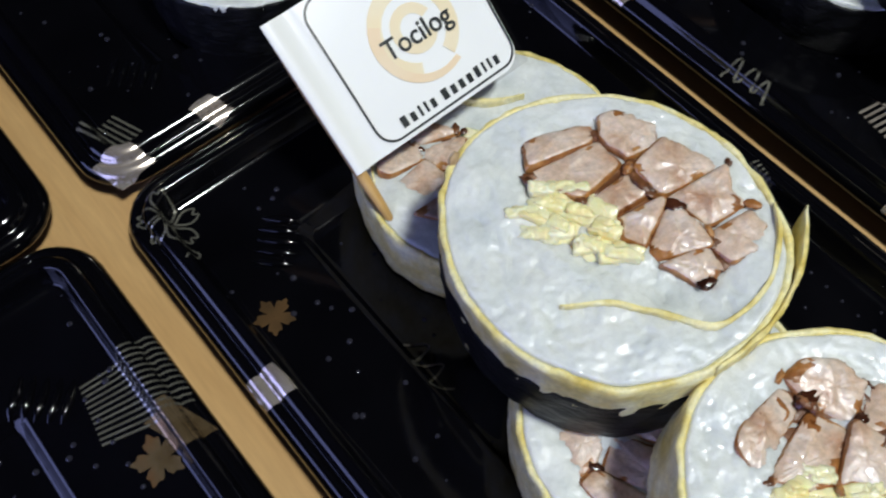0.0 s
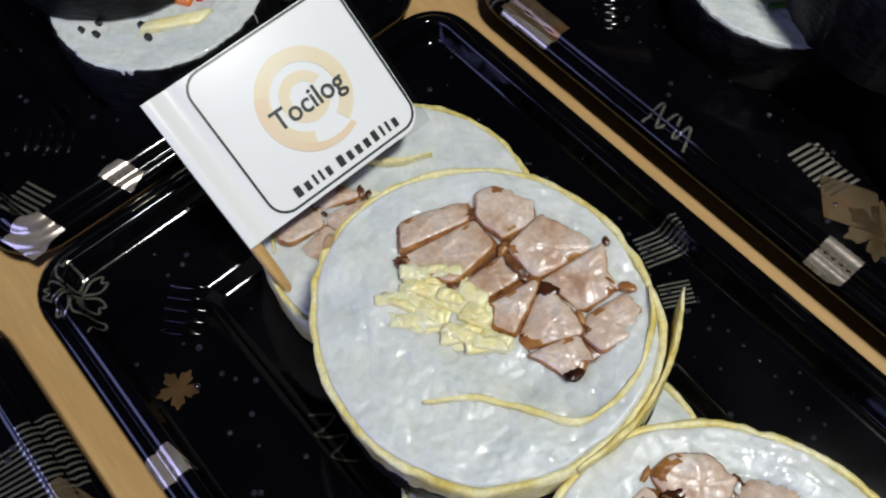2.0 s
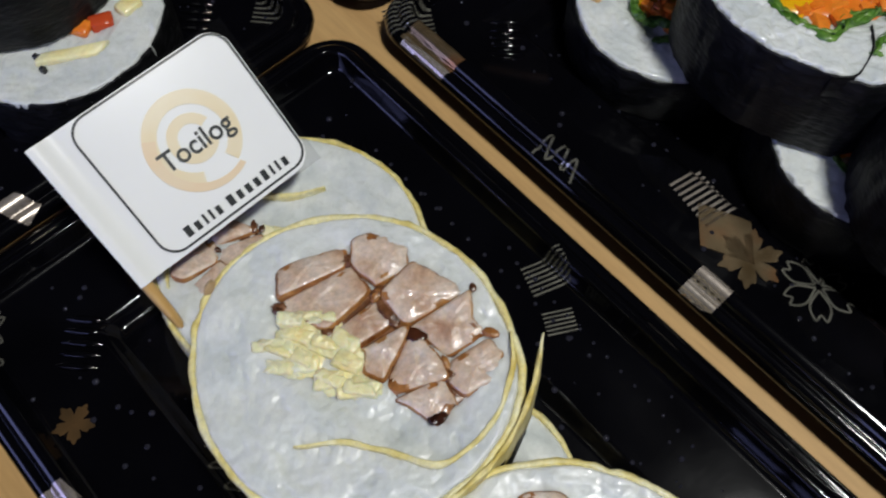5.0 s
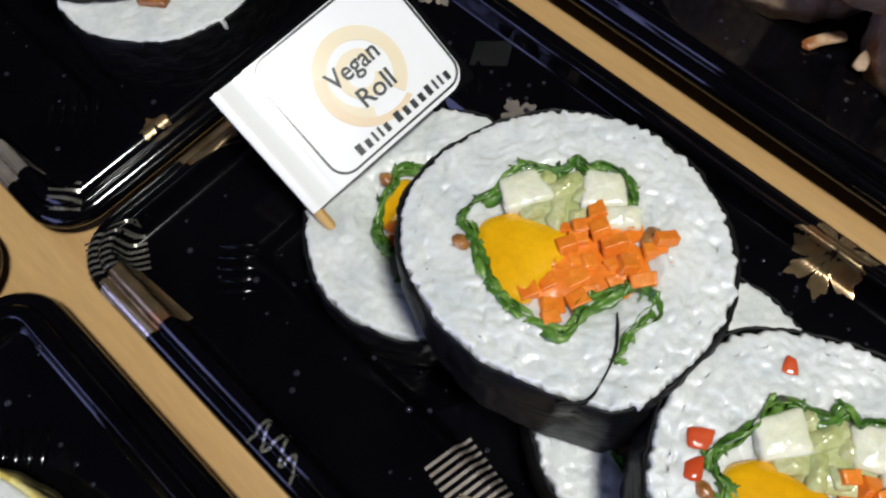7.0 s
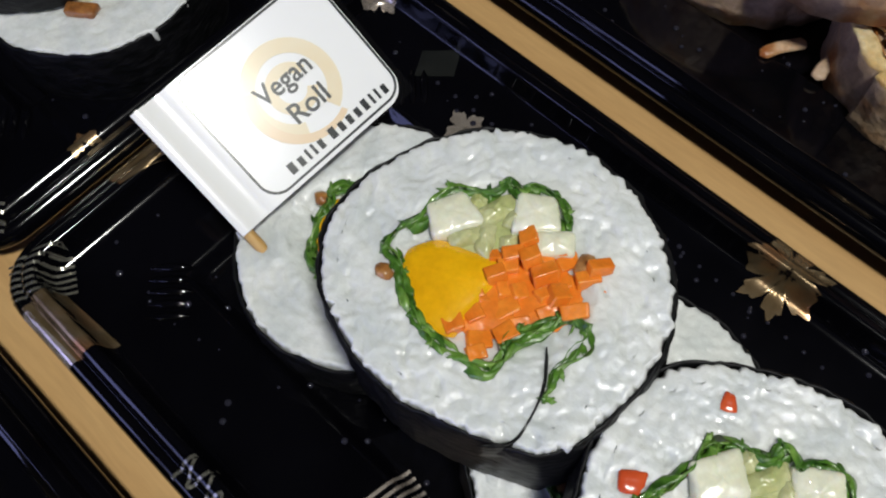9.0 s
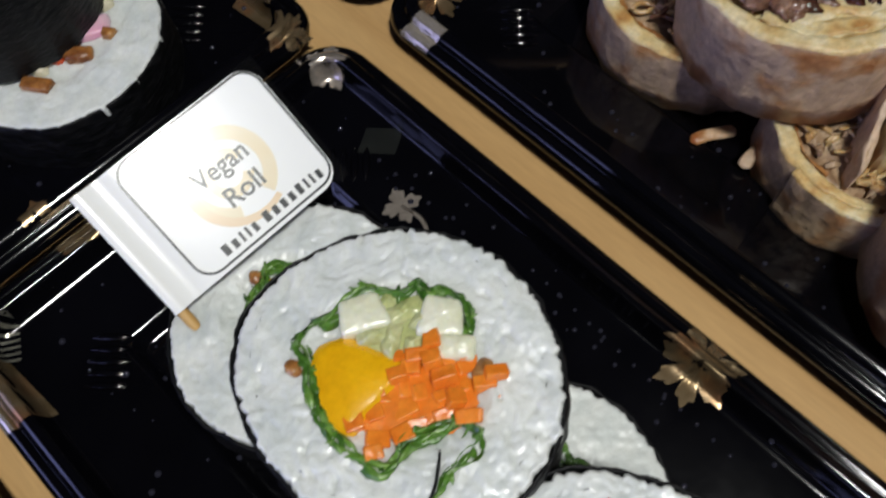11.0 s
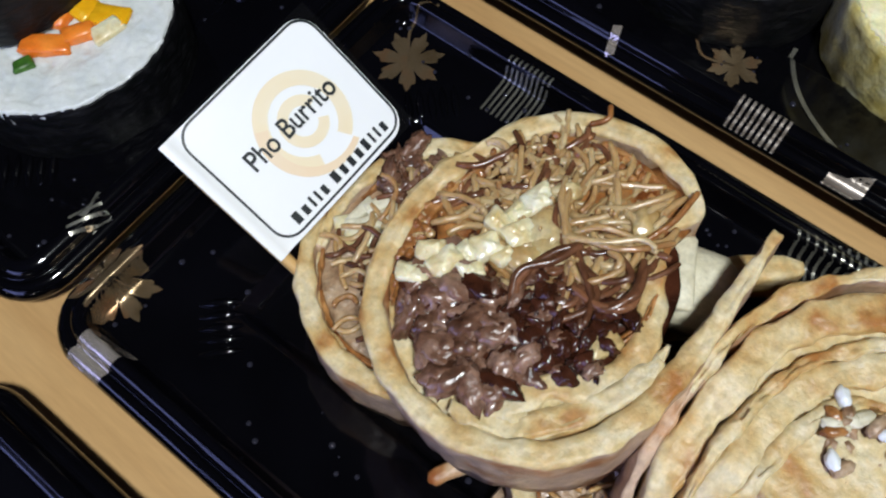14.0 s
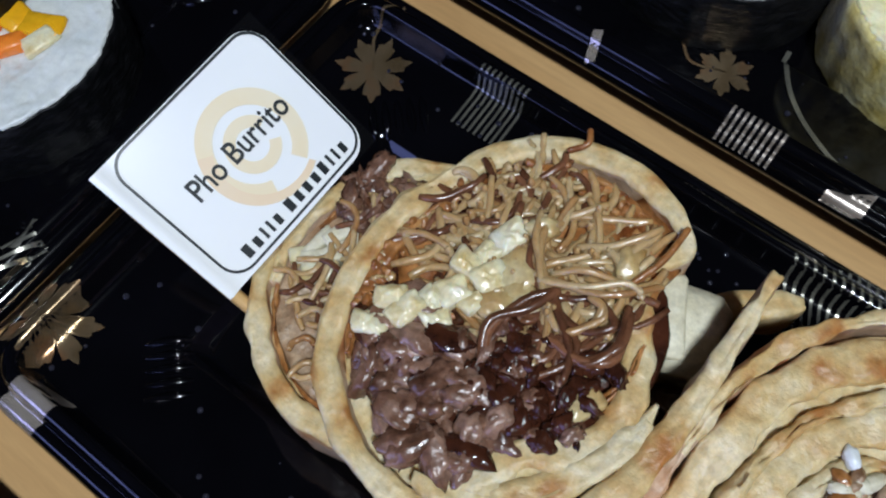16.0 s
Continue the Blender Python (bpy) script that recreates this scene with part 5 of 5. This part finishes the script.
# ---- printed decoration on the trays ----
def drape(key, pts_rows, mat, name, closed=False):
    """A print laid over a tray's surface; rows of points in world centimetres."""
    x0, y0, l, w, _ = TRAYS[key]
    bm = bmesh.new()
    rows = []
    for row in pts_rows:
        out = []
        for x, y in row:
            px, py = min(max(x * CM - x0, 0.0003), l - 0.0003), min(max(y * CM - y0, 0.0003), w - 0.0003)
            out.append((px, py, tray_z(px, py, w, l) + 0.00018))
        rows.append(out)
    bridge(bm, rows, closed=closed)
    return part(name, bm, mat, TRAY[key])


def patch(key, x, y, w, h, turn, mat, skew=0.0, name="gold_patch"):
    c, s = math.cos(radians(turn)), math.sin(radians(turn))
    rows = []
    n = max(6, int(h / 0.05))
    for j in range(n + 1):
        row = []
        for i in range(13):
            u, v = (i / 12 - 0.5) * w, (j / n - 0.5) * h
            u += skew * v
            row.append((x + c * u - s * v, y + s * u + c * v))
        rows.append(row)
    drape(key, rows, mat, name)


def stripes(key, x, y, w, h, turn, mat, count=9, fan=0.0):
    c, s = math.cos(radians(turn)), math.sin(radians(turn))
    for k in range(count):
        v = (k / (count - 1) - 0.5) * h
        t = h / count * 0.5
        rows = []
        for dv in (-t / 2, t / 2):
            row = []
            for i in range(25):
                u = (i / 24 - 0.5) * w
                vv = v + dv + fan * (u / w + 0.5) * v
                row.append((x + c * u - s * vv, y + s * u + c * vv))
            rows.append(row)
        drape(key, rows, mat, "gold_stripe")


def maple(key, x, y, r, turn, mat=None, lobes=7, stem=True, mat2=None):
    rings = []
    n = 84
    for q in range(9):
        f = 0.03 + 0.97 * q / 8
        row = []
        for k in range(n):
            a = TAU * k / n
            lobe = abs(math.cos(a * lobes / 2)) ** 0.8
            rr = r * (0.42 + 0.58 * lobe) * (1 + 0.10 * math.cos(a * lobes * 3))
            row.append((x + rr * f * math.cos(a + radians(turn)), y + rr * f * math.sin(a + radians(turn))))
        rings.append(row)
    drape(key, rings, mat or GOLD, "maple_leaf", True)
    if stem:
        stroke(key, [(x, y), (x + 1.2 * r * math.cos(radians(turn + 25)), y + 1.2 * r * math.sin(radians(turn + 25))), (x + 1.9 * r * math.cos(radians(turn)), y + 1.9 * r * math.sin(radians(turn)))], 0.07, mat or GOLD)


def stroke(key, path, width, mat, n=40, name="gold_line"):
    pts = smooth_path([(px, py, 0) for px, py in path], n)
    a, b = [], []
    for i, p in enumerate(pts):
        d = (pts[min(i + 1, n - 1)] - pts[max(i - 1, 0)]).normalized()
        a.append((p.x - d.y * width / 2, p.y + d.x * width / 2))
        b.append((p.x + d.y * width / 2, p.y - d.x * width / 2))
    drape(key, [a, b], mat, name)


def flower(key, x, y, r, turn, mat, petals=5):
    for k in range(petals):
        a = radians(turn + 360 / petals * k)
        c, s = math.cos(a), math.sin(a)
        pts = [(0.1, 0), (0.6, 0.28), (1.0, 0.16), (0.85, 0), (1.0, -0.16), (0.6, -0.28), (0.1, 0)]
        stroke(key, [(x + r * (c * u - s * v), y + r * (s * u + c * v)) for u, v in pts], 0.055, mat, 44)


flower("A", 2.15, 0.95, 0.62, 20, SILVER)
stroke("A", [(2.2, 0.95), (2.7, 0.75), (3.1, 1.05), (3.35, 0.75)], 0.05, SILVER)
patch("A", 6.65, 0.40, 0.75, 0.85, 10, PALEGOLD, 0.35)
# Darker copy of the gold: dim light on this leaf put into its colour.
DIMGOLD = mottled("dim_gold_print", [(0.05, 0.03, 0.012), (0.12, 0.065, 0.025)], 130, 0.35, metal=0.3)
maple("A", 5.3, 1.45, 0.42, 40, DIMGOLD, 5, False)
stroke("A", [(7.4, 3.15), (7.75, 3.55), (7.9, 3.0), (8.25, 3.5), (8.45, 3.0), (8.8, 3.35)], 0.06, SILVER)
stripes("A", 9.6, 11.15, 0.9, 0.7, 70, SILVER, 7)
stripes("A", 10.6, 10.6, 0.7, 0.5, 60, SILVER, 6)
stripes("B", 2.0, 13.75, 1.3, 0.9, 60, SILVER, 7)
patch("B", 3.35, 13.55, 1.75, 0.75, 4, GOLD, 0.3)
patch("B", 3.3, 13.10, 1.6, 0.24, 2, PALEGOLD, 0.3)
stroke("B", [(7.2, 13.1), (7.3, 13.7), (7.55, 13.2), (7.75, 13.75), (8.0, 13.25), (8.15, 13.6), (8.4, 13.15)], 0.07, SILVER)
patch("B", 12.35, 13.40, 0.9, 0.85, 15, PALEGOLD, 0.3)
stripes("B", 10.7, 15.55, 1.1, 1.3, 80, PALEGOLD, 9)
patch("B", 11.7, 15.1, 1.3, 1.1, 25, GOLD, -0.3)
maple("B", 12.5, 15.0, 0.75, 60, GOLD, 6, False)
flower("B", 14.0, 15.6, 0.85, 10, SILVER, 6)
maple("B", 13.05, 23.85, 0.85, 30, GOLD, 7, False)
patch("B", 4.3, 23.15, 0.9, 0.7, 40, mottled("faint_print", [(0.008, 0.009, 0.009), (0.014, 0.015, 0.014)], 200, 0.1), 0.2)
maple("B", 1.95, 23.65, 0.55, 200, PALEGOLD, 5, True)
maple("B", 5.9, 22.3, 0.45, -20, PALEGOLD, 4, False)
stroke("B", [(5.9, 22.3), (6.5, 22.35), (7.1, 22.1), (7.6, 22.0)], 0.09, PALEGOLD)
maple("B", 7.6, 21.95, 0.30, 10, SILVER, 4, False)
patch("B", 1.55, 16.9, 0.7, 1.5, 10, GOLD, 0.3)
maple("C", 2.05, 27.25, 0.85, 190, GOLD, 7, False)
patch("C", 3.0, 25.95, 0.95, 0.85, 6, PALEGOLD, 0.3)
maple("C", 3.15, 35.45, 0.80, 100, GOLD, 7, True)
stripes("C", 5.85, 36.05, 1.25, 1.1, 92, SILVER, 9)
stripes("C", 13.6, 36.2, 1.6, 1.4, 110, SILVER, 11, 0.3)
maple("F", 9.3, 39.95, 0.62, 170, GOLD, 6, True)
stripes("F", 10.55, 38.55, 1.05, 1.15, 90, PALEGOLD, 9)
patch("F", 12.75, 38.3, 0.9, 0.4, 20, PALEGOLD, 0.4)
patch("F", 6.8, 38.5, 0.22, 0.6, 30, PALEGOLD, 0.2)
stroke("F", [(10.15, 41.6), (10.25, 41.0), (10.8, 40.2), (11.6, 39.6), (12.6, 39.2), (13.8, 39.3)], 0.11, SILVER)
patch("D", 0.30, 0.95, 0.8, 0.9, 20, PALEGOLD, 0.3)
stripes("D", -0.8, 1.2, 0.9, 0.9, 20, SILVER, 7)
patch("D", 0.35, 3.25, 0.7, 0.55, 30, PALEGOLD, 0.2)
stripes("D", -0.75, 11.2, 0.9, 0.6, 40, SILVER, 5)
maple("E", 0.45, 23.55, 0.60, 45, GOLD, 6, False)
patch("E", -2.7, 23.85, 1.0, 0.7, 10, GOLD, 0.3)
patch("E", -1.0, 23.7, 1.3, 0.7, 6, GOLD, -0.3)
patch("E", -1.5, 13.35, 1.1, 0.8, 10, PALEGOLD, 0.4)
maple("E", 0.1, 16.3, 0.5, 30, GOLD, 5, False)
stripes("E", 0.2, 13.9, 0.7, 0.7, 40, SILVER, 5)
stripes("G", 0.45, 27.95, 0.85, 0.8, 70, SILVER, 6)
patch("G", 0.3, 28.2, 0.5, 0.9, 30, SILVER, 0.2)
stripes("Z", 4.9, -1.55, 1.9, 1.3, 80, SILVER, 12, 0.3)
patch("Z", 6.1, -1.25, 1.2, 0.6, 20, GOLD, 0.4)
maple("Z", 6.3, -1.9, 0.5, 30, GOLD, 5, False)


# ---- water drops and pressed dots ----
def drops(key, spots):
    x0, y0, l, w, _ = TRAYS[key]
    verts, faces = [], []
    for x, y, r in spots:
        px, py = x * CM - x0, y * CM - y0
        if not (0.0005 < px < l - 0.0005 and 0.0005 < py < w - 0.0005):
            continue
        z = tray_z(px, py, w, l)
        o = len(verts)
        for q in range(4):
            a = math.pi / 2 * q / 3.4
            for k in range(9):
                verts.append((px + r * CM * math.cos(a) * math.cos(TAU * k / 9), py + r * CM * math.cos(a) * math.sin(TAU * k / 9), z + 0.7 * r * CM * math.sin(a)))
        for q in range(3):
            for k in range(9):
                k2 = (k + 1) % 9
                faces.append((o + 9 * q + k, o + 9 * q + k2, o + 9 * q + 9 + k2, o + 9 * q + 9 + k))
        faces.append(tuple(o + 27 + k for k in range(9)))
    me = bpy.data.meshes.new("dew")
    me.from_pydata(verts, [], faces)
    for p in me.polygons:
        p.use_smooth = True
    me.materials.append(WATER)
    ob = new("dew", me)
    ob.parent = TRAY[key]
    ob["kind"] = "stuff"


for key in ("A", "B", "C", "F", "D", "E", "G", "Z"):
    rng = random.Random(key)
    x0, y0, l, w, _ = TRAYS[key]
    spots = []
    for k in range(110):
        spots.append((x0 / CM + rng.uniform(0.8, 17.5), y0 / CM + rng.choice((rng.uniform(0.9, 4.0), rng.uniform(7.5, w / CM - 0.8))), rng.uniform(0.02, 0.08)))
    # straight rows of dots pressed in the tray, built like the drops
    for k in range(14):
        spots.append((x0 / CM + 3.5 + 0.55 * k, y0 / CM + w / CM - 1.75, 0.055))
        spots.append((x0 / CM + 8.0 + 0.42 * k, y0 / CM + w / CM - 1.35 - 0.02 * k, 0.045))
    drops(key, spots)
crumb_rng = random.Random(12)
for k in range(12):
    cr = thing("food_crumb", "small brown food crumb on the tray", "crumb", pose((3.5 + crumb_rng.uniform(3, 9)) * CM, (26.6 + crumb_rng.uniform(0, 1.0)) * CM, 0.0120), "crumbs on the tray")
    part("crumb", blob(crumb_rng.uniform(0.06, 0.2) * CM, 0.1 * CM, 0.07 * CM, crumb_rng, 0.4), RUST, cr)
